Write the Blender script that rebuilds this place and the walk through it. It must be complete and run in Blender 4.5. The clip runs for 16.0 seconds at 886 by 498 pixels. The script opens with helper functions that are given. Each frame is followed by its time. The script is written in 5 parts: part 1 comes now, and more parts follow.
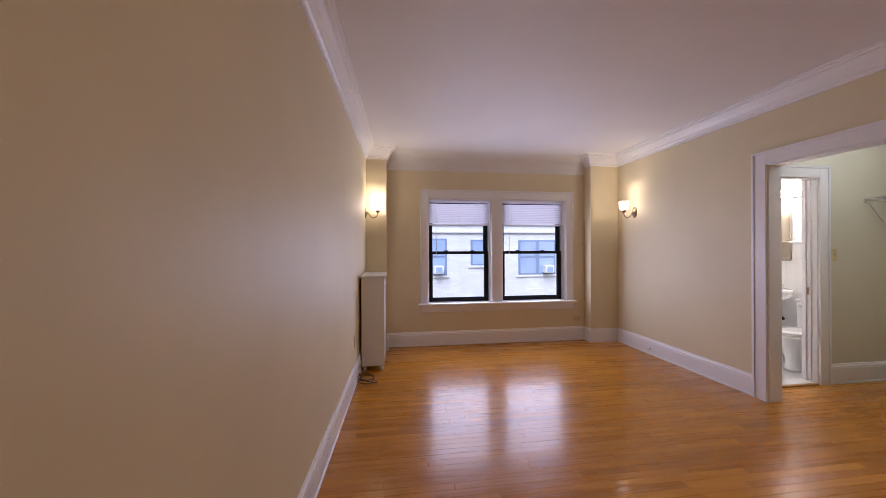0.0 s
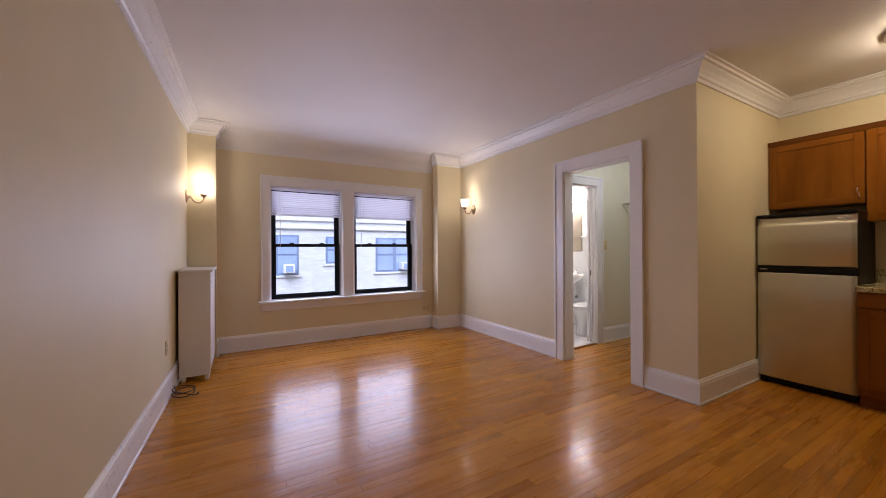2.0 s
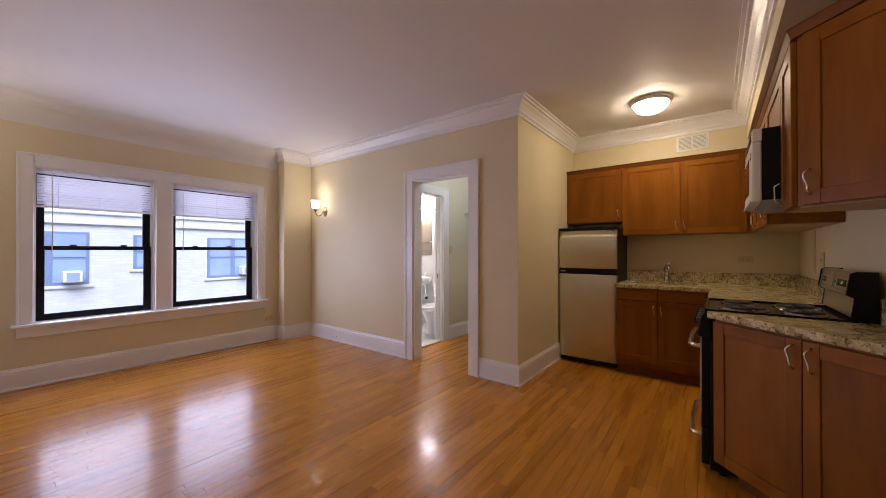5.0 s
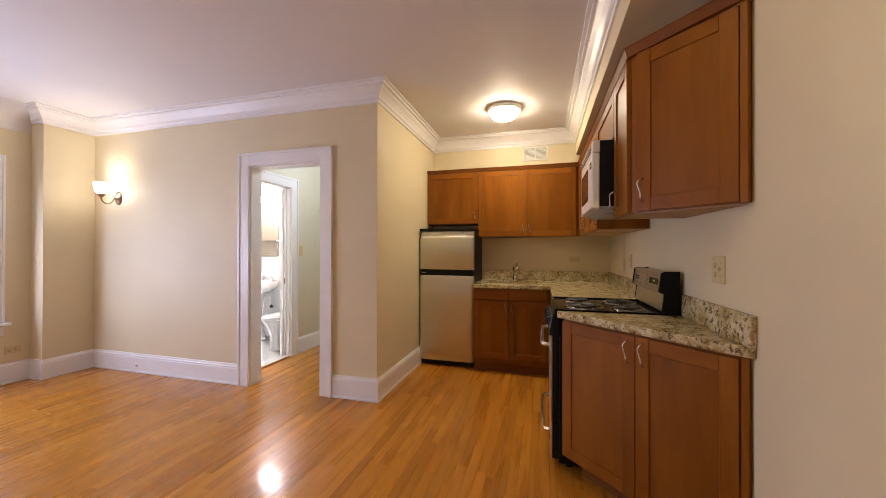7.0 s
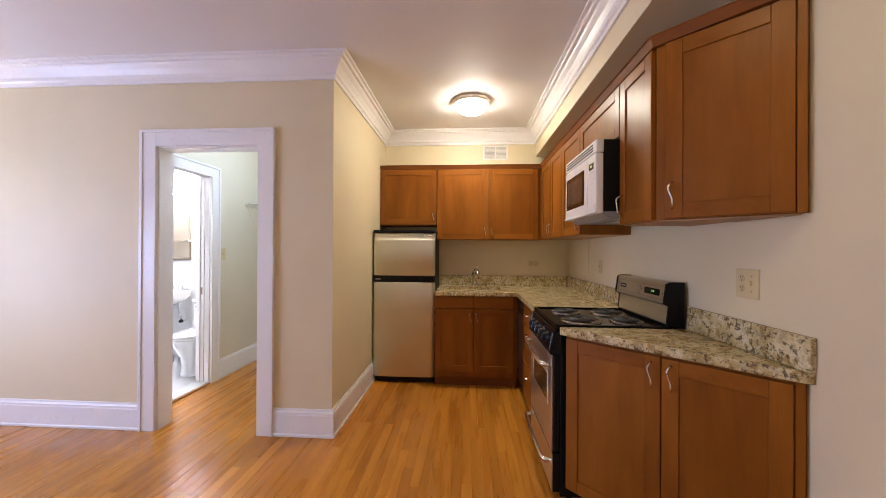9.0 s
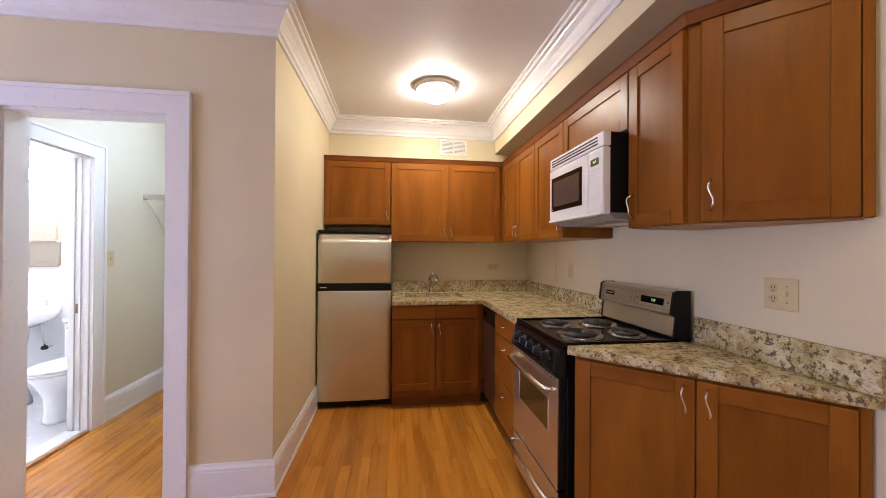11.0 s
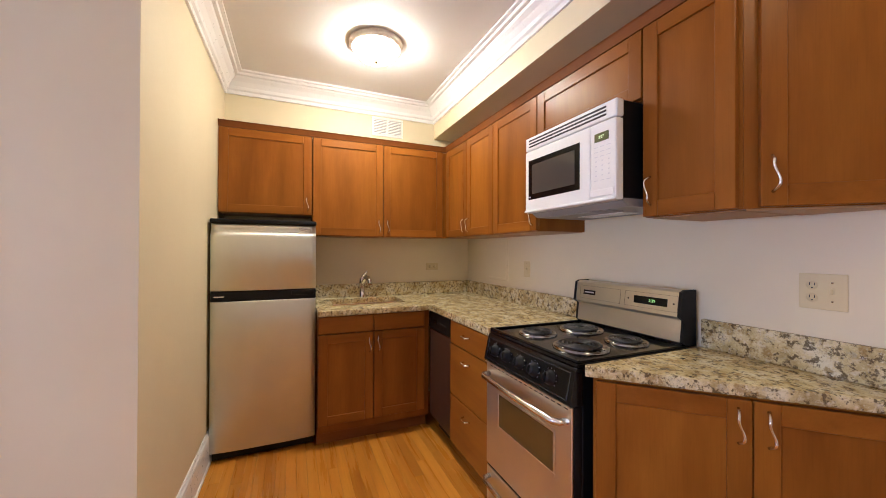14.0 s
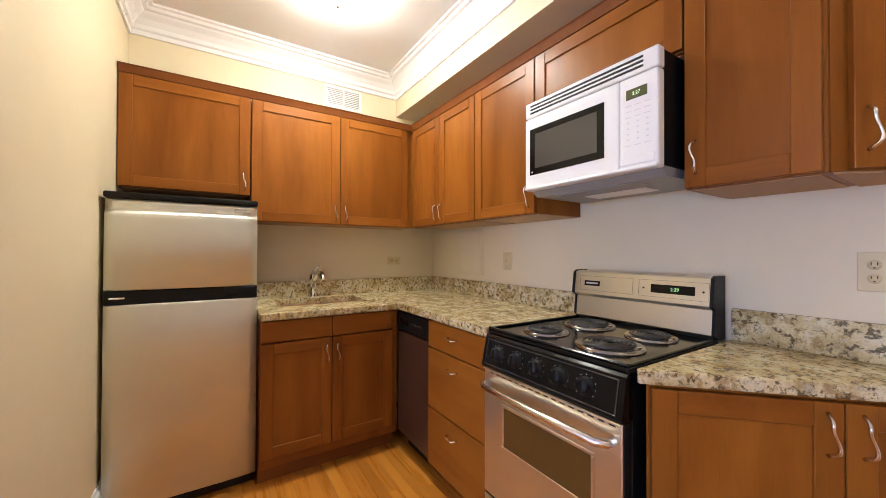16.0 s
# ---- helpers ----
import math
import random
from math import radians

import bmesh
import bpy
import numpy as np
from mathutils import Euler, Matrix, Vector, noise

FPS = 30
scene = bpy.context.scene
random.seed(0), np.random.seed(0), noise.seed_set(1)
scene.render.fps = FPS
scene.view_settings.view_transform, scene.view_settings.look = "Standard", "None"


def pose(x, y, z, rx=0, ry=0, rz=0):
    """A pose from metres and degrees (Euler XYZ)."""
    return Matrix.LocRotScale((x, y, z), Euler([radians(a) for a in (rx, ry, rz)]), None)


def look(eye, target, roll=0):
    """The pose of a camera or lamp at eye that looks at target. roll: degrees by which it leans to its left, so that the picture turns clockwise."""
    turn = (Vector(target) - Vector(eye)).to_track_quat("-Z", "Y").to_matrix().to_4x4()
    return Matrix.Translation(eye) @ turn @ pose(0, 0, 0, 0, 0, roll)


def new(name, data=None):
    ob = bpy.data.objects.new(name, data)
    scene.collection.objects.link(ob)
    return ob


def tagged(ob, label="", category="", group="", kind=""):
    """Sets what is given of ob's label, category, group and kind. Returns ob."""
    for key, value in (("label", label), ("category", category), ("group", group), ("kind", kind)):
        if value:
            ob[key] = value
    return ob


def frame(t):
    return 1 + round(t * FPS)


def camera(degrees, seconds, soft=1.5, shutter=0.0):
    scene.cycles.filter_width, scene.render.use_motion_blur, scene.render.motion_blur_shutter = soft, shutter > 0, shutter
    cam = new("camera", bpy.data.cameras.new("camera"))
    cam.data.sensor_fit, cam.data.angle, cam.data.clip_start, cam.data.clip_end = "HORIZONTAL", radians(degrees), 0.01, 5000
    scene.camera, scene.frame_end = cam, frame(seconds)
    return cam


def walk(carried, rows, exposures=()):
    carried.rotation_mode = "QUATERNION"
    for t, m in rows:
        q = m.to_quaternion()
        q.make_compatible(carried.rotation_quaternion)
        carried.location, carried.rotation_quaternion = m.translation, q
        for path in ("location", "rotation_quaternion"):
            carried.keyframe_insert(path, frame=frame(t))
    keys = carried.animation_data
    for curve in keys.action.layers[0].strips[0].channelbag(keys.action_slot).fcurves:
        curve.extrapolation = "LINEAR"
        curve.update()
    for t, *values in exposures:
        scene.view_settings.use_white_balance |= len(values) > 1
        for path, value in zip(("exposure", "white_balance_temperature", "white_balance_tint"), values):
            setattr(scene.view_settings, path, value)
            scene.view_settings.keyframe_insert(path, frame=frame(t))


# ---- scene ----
cam = camera(102.3, 16.0, soft=0.9)
PATH = [
    (0, (-3.190, 0.700, 1.318), (-2.908, 2.680, 1.320), -0.2),
    (0.5, (-3.138, 0.614, 1.228), (-2.615, 2.545, 1.245), -0.4),
    (1, (-3.137, 0.661, 1.215), (-2.389, 2.516, 1.219), -0.3),
    (1.5, (-3.094, 0.661, 1.201), (-2.173, 2.436, 1.206), -0.3),
    (2, (-3.069, 0.658, 1.203), (-2.066, 2.388, 1.207), -0.3),
    (2.5, (-3.055, 0.647, 1.208), (-1.966, 2.325, 1.209), -0.3),
    (3, (-3.067, 0.666, 1.209), (-1.905, 2.293, 1.206), -0.3),
    (5.5, (-2.97, 0.598, 1.247), (-1.293, 1.688, 1.256), 0.1),
    (6, (-2.889, 0.644, 1.247), (-1.127, 1.591, 1.252), 0.2),
    (6.5, (-2.77, 0.689, 1.249), (-0.901, 1.401, 1.257), 0.2),
    (7, (-2.709, 0.73, 1.256), (-0.782, 1.265, 1.265), 0.1),
    (7.5, (-2.682, 0.836, 1.277), (-0.72, 1.226, 1.288), 0.3),
    (8, (-2.673, 0.953, 1.305), (-0.688, 1.198, 1.315), 0.2),
    (8.5, (-2.589, 1.037, 1.294), (-0.601, 1.253, 1.298), 0.2),
    (9, (-2.424, 1.125, 1.304), (-0.428, 1.255, 1.309), 0.3),
    (11.5, (-1.937, 1.43, 1.327), (0.027, 1.053, 1.338), 0.3),
    (12, (-1.803, 1.438, 1.323), (0.137, 0.951, 1.337), 0.3),
    (12.5, (-1.73, 1.425, 1.315), (0.186, 0.854, 1.337), 0.3),
    (13, (-1.668, 1.422, 1.331), (0.227, 0.783, 1.344), 0.2),
    (13.5, (-1.584, 1.484, 1.327), (0.286, 0.775, 1.337), 0.3),
    (14, (-1.505, 1.573, 1.303), (0.338, 0.796, 1.314), 0.2),
    (14.5, (-1.444, 1.602, 1.273), (0.365, 0.748, 1.284), 0.1),
    (15, (-1.328, 1.617, 1.238), (0.457, 0.716, 1.243), 0.2),
    (15.5, (-1.174, 1.622, 1.224), (0.57, 0.643, 1.236), 0.2),
    (16, (-1.098, 1.615, 1.228), (0.589, 0.54, 1.247), 0.2),
]
EXPOSURES = [(0, 0.50, 6350, 23), (3, 0.52, 6300, 22), (5.5, 0.66, 6300, 21), (7.0, 1.28, 6200, 19), (8.5, 1.36, 5700, 18), (9.0, 1.50, 5550, 19), (11.5, 1.66, 5350, 21), (12.5, 1.87, 5250, 20), (14.5, 1.88, 5200, 18), (16.0, 2.06, 5080, 16)]
walk(cam, [(t, look(e, g, r)) for t, e, g, r in PATH], EXPOSURES)

XL, XR, YP, YW, XK, H = -3.70, 0.0, 2.05, 5.57, 1.60, 2.635

# ---------------- world, sun, exposure ----------------
world = bpy.data.worlds.new("sky")
scene.world = world
world.use_nodes = True
wn = world.node_tree
sky = wn.nodes.new("ShaderNodeTexSky")
sky.sky_type = "NISHITA"
sky.sun_disc = False
sky.sun_elevation = radians(48)
sky.sun_rotation = radians(160)
wn.links.new(sky.outputs[0], wn.nodes["Background"].inputs[0])
wn.nodes["Background"].inputs[1].default_value = 0.15
sun_data = bpy.data.lights.new("sun", "SUN")
sun_data.energy, sun_data.angle, sun_data.color = 3.3, radians(40), (0.74, 0.85, 1.0)
sun = new("sun", sun_data)
sun.matrix_world = look((-6, -14, 17), (0, 0, 0))

# daylight of the open court, standing in the two window openings
for i, wx in enumerate((-2.2575, -1.1825)):
    dl_data = bpy.data.lights.new("window_daylight", "AREA")
    dl_data.shape, dl_data.size, dl_data.size_y = "RECTANGLE", 0.80, 1.05
    dl_data.energy, dl_data.color = 10.2, (0.69, 0.755, 1.0)
    new("window_daylight", dl_data).matrix_world = look((wx, YW + 0.006, 1.115), (wx, 0.0, 1.115))
    bd_data = bpy.data.lights.new("blind_daylight", "AREA")
    bd_data.shape, bd_data.size, bd_data.size_y = "RECTANGLE", 0.80, 0.32
    bd_data.energy, bd_data.color = 0.75, (0.74, 0.77, 1.0)
    new("blind_daylight", bd_data).matrix_world = look((wx, YW + 0.088, 1.82), (wx, 0.0, 1.82))

SCONCE_GLOW, KITCHEN_GLOW, BATH_GLOW, HALL_GLOW = 9.0, 33.5, 85.0, 24.0

# ---------------- plan ----------------


def west(y):
    """The face of the long west wall, which runs a little out of square."""
    return XL + 0.181 * y / YW


PIER_Y, PIER_L, PIER_R = 5.39, -3.262, -0.415
DOOR_A, DOOR_B, DOOR_H = 2.575, 3.345, 2.04
HALL_Y, BATH_Y, BATH_X, HALL_X = 3.60, 3.72, 1.62, 1.72
BD_A, BD_B, BD_H = 0.22, 0.885, 2.0
WIN = ((-2.705, -1.81), (-1.66, -0.705))
WIN_B, WIN_T = 0.58, 2.02
SOFFIT_Y, SOFFIT_Z = 0.36, 2.345


# ---------------- material helpers ----------------
def nodes_of(name):
    m = bpy.data.materials.new(name)
    m.use_nodes = True
    nt = m.node_tree
    return m, nt, nt.nodes["Principled BSDF"]


def add(nt, kind, **props):
    n = nt.nodes.new(kind)
    for k, v in props.items():
        if k == "blend_type":
            n.blend_type = v
        elif k == "data_type":
            n.data_type = v
        elif k == "feature":
            n.feature = v
        elif k == "operation":
            n.operation = v
        elif k == "wave_type":
            n.wave_type = v
        elif k == "bands_direction":
            n.bands_direction = v
    return n


def noise_tex(nt, coord, scale, detail=3.0, rough=0.55, stretch=(1, 1, 1)):
    mp = add(nt, "ShaderNodeMapping")
    mp.inputs["Scale"].default_value = stretch
    nt.links.new(coord, mp.inputs["Vector"])
    n = add(nt, "ShaderNodeTexNoise")
    n.inputs["Scale"].default_value = scale
    n.inputs["Detail"].default_value = detail
    n.inputs["Roughness"].default_value = rough
    nt.links.new(mp.outputs[0], n.inputs["Vector"])
    return n.outputs["Fac"]


def ramp(nt, fac, stops):
    r = add(nt, "ShaderNodeValToRGB")
    els = r.color_ramp.elements
    while len(els) < len(stops):
        els.new(0.5)
    for e, (p, c) in zip(els, stops):
        e.position, e.color = p, (*c, 1)
    nt.links.new(fac, r.inputs["Fac"])
    return r.outputs["Color"]


def fit_range(nt, fac, a, b, lo, hi):
    r = add(nt, "ShaderNodeMapRange")
    for k, v in zip((1, 2, 3, 4), (a, b, lo, hi)):
        r.inputs[k].default_value = v
    nt.links.new(fac, r.inputs[0])
    return r.outputs[0]


def mix(nt, fac, a, b, blend="MIX"):
    n = add(nt, "ShaderNodeMix", data_type="RGBA", blend_type=blend)
    if isinstance(fac, float):
        n.inputs[0].default_value = fac
    else:
        nt.links.new(fac, n.inputs[0])
    for k, v in ((6, a), (7, b)):
        if isinstance(v, tuple):
            n.inputs[k].default_value = (*v, 1)
        else:
            nt.links.new(v, n.inputs[k])
    return n.outputs[2]


def bump(nt, bs, fac, strength, dist=0.002):
    b = add(nt, "ShaderNodeBump")
    b.inputs["Strength"].default_value = strength
    b.inputs["Distance"].default_value = dist
    nt.links.new(fac, b.inputs["Height"])
    nt.links.new(b.outputs[0], bs.inputs["Normal"])
    nt.links.new(b.outputs[0], bs.inputs["Coat Normal"])


def position(nt):
    return add(nt, "ShaderNodeNewGeometry").outputs["Position"]


def painted(name, color, rough, spread=0.06, grain=60.0, relief=0.12, metal=0.0):
    m, nt, bs = nodes_of(name)
    p = position(nt)
    big = noise_tex(nt, p, 1.7, 4)
    fine = noise_tex(nt, p, grain, 3)
    lo = tuple(c * (1 - spread) for c in color)
    hi = tuple(min(1, c * (1 + spread * 0.5)) for c in color)
    nt.links.new(ramp(nt, big, ((0.3, lo), (0.7, hi))), bs.inputs["Base Color"])
    nt.links.new(fit_range(nt, fine, 0.3, 0.7, rough * 0.88, min(1, rough * 1.12)), bs.inputs["Roughness"])
    bs.inputs["Metallic"].default_value = metal
    if relief:
        bump(nt, bs, fine, relief, 0.0012)
    return m


def wood(name, dark, light, axis="z", rough=0.34, scale=1.0, pieces=None, coat=0.0):
    """Stained wood; axis: the way of the grain; pieces: 'object' or 'island' for boards that vary."""
    m, nt, bs = nodes_of(name)
    p = position(nt)
    if pieces:
        src = add(nt, "ShaderNodeObjectInfo").outputs["Random"] if pieces == "object" else add(nt, "ShaderNodeNewGeometry").outputs["Random Per Island"]
        shift = add(nt, "ShaderNodeVectorMath", operation="MULTIPLY_ADD")
        comb = add(nt, "ShaderNodeCombineXYZ")
        for k in range(3):
            nt.links.new(src, comb.inputs[k])
        nt.links.new(comb.outputs[0], shift.inputs[0])
        shift.inputs[1].default_value = (37.0, 19.0, 53.0)
        nt.links.new(p, shift.inputs[2])
        p = shift.outputs[0]
    g = 0.06 if pieces else 0.16
    st = {"x": (g, 1, 1), "y": (1, g, 1), "z": (1, 1, g)}[axis]
    fig = noise_tex(nt, p, (16 if pieces else 8) * scale, 5, 0.6, st)
    pores = noise_tex(nt, p, 240 * scale, 2, 0.6, tuple(0.03 if s < 1 else 1 for s in st))
    mid = tuple((a + b) / 2 for a, b in zip(dark, light))
    col = ramp(nt, fig, ((0.28, dark), (0.5, mid), (0.74, light)))
    col = mix(nt, fit_range(nt, pores, 0.5, 0.75, 0.0, 0.16 if pieces else 0.13), col, tuple(c * 0.55 for c in dark))
    if pieces:
        tone = ramp(nt, src, ((0.0, (0.74, 0.69, 0.62)), (0.2, (0.90, 0.88, 0.85)), (0.75, (1.03, 1.03, 1.03)), (1.0, (1.14, 1.18, 1.25))))
        col = mix(nt, 1.0, col, tone, "MULTIPLY")
    else:
        tone = ramp(nt, add(nt, "ShaderNodeObjectInfo").outputs["Random"], ((0.0, (0.86, 0.83, 0.80)), (0.5, (1.0, 1.0, 1.0)), (1.0, (1.10, 1.12, 1.14))))
        col = mix(nt, 1.0, col, tone, "MULTIPLY")
    big = noise_tex(nt, position(nt), 1.3 if pieces else 4.0, 3 if pieces else 4, 0.55, (1, 1, 1) if pieces else tuple(0.45 if s < 1 else 1 for s in st))
    col = mix(nt, fit_range(nt, big, 0.35, 0.7, 0.0, 0.22 if pieces else 0.32), col, tuple(c * 0.75 for c in mid))
    nt.links.new(col, bs.inputs["Base Color"])
    nt.links.new(fit_range(nt, fig, 0.3, 0.7, rough * 0.85, rough * 1.2), bs.inputs["Roughness"])
    bs.inputs["Coat Weight"].default_value = coat
    bs.inputs["Coat Roughness"].default_value = 0.06
    bs.inputs["Specular IOR Level"].default_value = 0.3
    bump(nt, bs, mix(nt, 0.45, noise_tex(nt, p, 17, 3, 0.55, (0.30, 1, 1)), noise_tex(nt, p, 95, 3, 0.6, (0.07, 1, 1))) if pieces else pores, 0.42 if pieces else 0.06, 0.002)
    return m


def granite():
    """Cream granite with brown-black clusters, grey-green clouds and rusty flecks."""
    m, nt, bs = nodes_of("granite")
    p = position(nt)
    clouds = noise_tex(nt, p, 11, 4, 0.6)
    rust = noise_tex(nt, p, 23, 5, 0.66, (1.1, 0.9, 1.0))
    dark = noise_tex(nt, p, 52, 6, 0.70, (1.0, 1.2, 1.0))
    pale = noise_tex(nt, p, 34, 4, 0.6, (1.3, 1.0, 1.2))
    grit = noise_tex(nt, p, 170, 3, 0.6)
    base = ramp(nt, clouds, ((0.34, (0.38, 0.29, 0.12)), (0.45, (0.54, 0.43, 0.20)), (0.55, (0.66, 0.56, 0.31)), (0.66, (0.72, 0.65, 0.44))))
    base = mix(nt, fit_range(nt, pale, 0.55, 0.63, 0.0, 0.45), base, (0.74, 0.68, 0.50))
    base = mix(nt, fit_range(nt, rust, 0.53, 0.61, 0.0, 0.75), base, (0.30, 0.185, 0.05))
    base = mix(nt, fit_range(nt, rust, 0.41, 0.35, 0.0, 0.6), base, (0.40, 0.37, 0.28))
    base = mix(nt, fit_range(nt, dark, 0.525, 0.59, 0.0, 0.85), base, (0.072, 0.045, 0.018))
    base = mix(nt, fit_range(nt, grit, 0.57, 0.70, 0.0, 0.4), base, (0.16, 0.11, 0.05))
    base = mix(nt, fit_range(nt, grit, 0.41, 0.32, 0.0, 0.3), base, (0.82, 0.78, 0.64))
    nt.links.new(base, bs.inputs["Base Color"])
    bs.inputs["Roughness"].default_value = 0.16
    bump(nt, bs, grit, 0.03, 0.001)
    return m


def brushed(name, color, rough, axis, fine=900.0, streak=0.0):
    m, nt, bs = nodes_of(name)
    p = position(nt)
    st = {"x": (0.02, 1, 1), "y": (1, 0.02, 1), "z": (1, 1, 0.02)}[axis]
    n = noise_tex(nt, p, fine, 3, 0.6, st)
    big = noise_tex(nt, p, 3, 3)
    nt.links.new(ramp(nt, big, ((0.3, tuple(c * 0.93 for c in color)), (0.7, color))), bs.inputs["Base Color"])
    bs.inputs["Metallic"].default_value = 1.0
    if streak:
        along = add(nt, "ShaderNodeCombineXYZ")
        along.inputs["xyz".index(axis)].default_value = 1.0
        nt.links.new(along.outputs[0], bs.inputs["Tangent"])
        bs.inputs["Anisotropic"].default_value = streak
    nt.links.new(fit_range(nt, n, 0.3, 0.7, rough * 0.985, rough * 1.015), bs.inputs["Roughness"])
    return m


def glowing(name, color, strength):
    m, nt, bs = nodes_of(name)
    bs.inputs["Base Color"].default_value = (0.8, 0.8, 0.78, 1)
    bs.inputs["Roughness"].default_value = 0.25
    bs.inputs["Emission Color"].default_value = (*color, 1)
    bs.inputs["Emission Strength"].default_value = strength
    return m


def glass(name, color=(1, 1, 1), rough=0.0):
    m, nt, bs = nodes_of(name)
    bs.inputs["Base Color"].default_value = (*color, 1)
    bs.inputs["Transmission Weight"].default_value = 1.0
    bs.inputs["Roughness"].default_value = rough
    bs.inputs["IOR"].default_value = 1.45
    return m


def tiles(name, color, joint, size, rough=0.18, brick=False, height=None):
    m, nt, bs = nodes_of(name)
    geo = add(nt, "ShaderNodeNewGeometry")
    sep = add(nt, "ShaderNodeSeparateXYZ")
    nt.links.new(geo.outputs["Position"], sep.inputs[0])
    comb = add(nt, "ShaderNodeCombineXYZ")
    add_n = add(nt, "ShaderNodeMath", operation="ADD")
    nt.links.new(sep.outputs[0], add_n.inputs[0])
    nt.links.new(sep.outputs[1], add_n.inputs[1])
    far_n = add(nt, "ShaderNodeMath", operation="ADD")
    far_n.inputs[1].default_value = 80.0
    nt.links.new(add_n.outputs[0], far_n.inputs[0])
    nt.links.new(far_n.outputs[0], comb.inputs[0])
    up_n = add(nt, "ShaderNodeMath", operation="ADD")
    up_n.inputs[1].default_value = 60.0
    nt.links.new(sep.outputs[2], up_n.inputs[0])
    nt.links.new(up_n.outputs[0], comb.inputs[1])
    b = add(nt, "ShaderNodeTexBrick")
    b.offset = 0.5 if brick else 0.0
    b.inputs["Scale"].default_value = 1.0
    b.inputs["Brick Width"].default_value = size
    b.inputs["Row Height"].default_value = height or size
    b.inputs["Mortar Size"].default_value = 0.006 if brick else 0.0015
    b.inputs["Color1"].default_value = (*color, 1)
    b.inputs["Color2"].default_value = (*(c * 0.86 for c in color), 1) if brick else (*color, 1)
    b.inputs["Mortar"].default_value = (*joint, 1)
    nt.links.new(comb.outputs[0], b.inputs["Vector"])
    stain = noise_tex(nt, geo.outputs["Position"], 0.9, 4)
    nt.links.new(mix(nt, fit_range(nt, stain, 0.35, 0.75, 0.0, 0.25), b.outputs["Color"], tuple(c * 0.75 for c in color)), bs.inputs["Base Color"])
    bs.inputs["Roughness"].default_value = rough
    bump(nt, bs, b.outputs["Fac"], -0.4, 0.003)
    return m


WALL = painted("wall_paint", (0.75, 0.655, 0.44), 0.55, 0.04, 90, 0.1)
HALL_PAINT = painted("hall_paint", (0.72, 0.68, 0.54), 0.55, 0.04, 90, 0.1)
CEIL = painted("ceiling_paint", (0.80, 0.78, 0.765), 0.6, 0.03, 70, 0.1)
TRIM = painted("trim_paint", (0.86, 0.85, 0.85), 0.3, 0.03, 40, 0.06)
RADPAINT = painted("enamel_white", (0.78, 0.77, 0.76), 0.38, 0.03, 40, 0.06)
FLOOR = wood("oak_floor", (0.455, 0.161, 0.011), (0.66, 0.288, 0.024), "x", 0.28, 1.0, "object", 0.24)
FLOOR_REST = wood("oak_floor_rest", (0.455, 0.161, 0.011), (0.66, 0.288, 0.024), "x", 0.28, 1.0, "island", 0.24)
OAK_SILL = wood("oak_threshold", (0.33, 0.145, 0.045), (0.52, 0.27, 0.1), "x", 0.35)
SUBFLOOR = painted("subfloor", (0.06, 0.03, 0.015), 0.8)
CAB_V = wood("cherry_upright", (0.180, 0.051, 0.004), (0.325, 0.117, 0.010), "z", 0.32, 0.9)
CAB_X = wood("cherry_level_x", (0.180, 0.051, 0.004), (0.325, 0.117, 0.010), "x", 0.32, 0.9)
CAB_Y = wood("cherry_level_y", (0.180, 0.051, 0.004), (0.325, 0.117, 0.010), "y", 0.32, 0.9)
CAB_DARK = wood("cherry_moulding", (0.15, 0.045, 0.008), (0.25, 0.085, 0.014), "y", 0.55)
CAB_RAW = wood("cabinet_underside", (0.42, 0.26, 0.12), (0.52, 0.34, 0.17), "x", 0.5)
GRANITE = granite()
STEEL_Y = brushed("brushed_steel", (0.80, 0.81, 0.73), 0.36, "y", 900.0, 0.9)
STEEL_X = brushed("brushed_steel_range", (0.68, 0.625, 0.49), 0.28, "x", 900.0, 0.5)
STEEL_Y.node_tree.nodes["Principled BSDF"].inputs["Metallic"].default_value = 0.74
STEEL_X.node_tree.nodes["Principled BSDF"].inputs["Metallic"].default_value = 0.9
SINK_STEEL = brushed("sink_steel", (0.88, 0.87, 0.84), 0.30, "y")
CHROME = painted("chrome", (0.82, 0.82, 0.82), 0.08, 0.02, 40, 0.0, 1.0)
NICKEL = painted("satin_nickel", (0.75, 0.71, 0.66), 0.24, 0.04, 60, 0.0, 1.0)
BRONZE = painted("aged_bronze", (0.30, 0.21, 0.13), 0.32, 0.15, 60, 0.05, 1.0)
BLACK = painted("black_plastic", (0.006, 0.006, 0.0065), 0.42, 0.1, 120, 0.05)
ENAMEL = painted("black_enamel", (0.005, 0.005, 0.0055), 0.14, 0.1, 60, 0.02)
COIL = painted("burner_coil", (0.03, 0.028, 0.027), 0.45, 0.2, 120, 0.1)
# brown base colour stands in for the cherry cabinets reflected in the dark door
DISH = painted("dishwasher_front", (0.085, 0.045, 0.03), 0.3, 0.02, 500, 0.0, 0.3)
SASH = painted("black_sash_paint", (0.010, 0.012, 0.018), 0.4, 0.1, 60, 0.05)
BLIND = painted("blind_vinyl", (0.80, 0.79, 0.82), 0.45, 0.03, 50, 0.03)
nt = BLIND.node_tree
thin = add(nt, "ShaderNodeBsdfTranslucent")
thin.inputs["Color"].default_value = (0.93, 0.92, 0.96, 1)
both = add(nt, "ShaderNodeMixShader")
both.inputs[0].default_value = 0.55
nt.links.new(nt.nodes["Principled BSDF"].outputs[0], both.inputs[1])
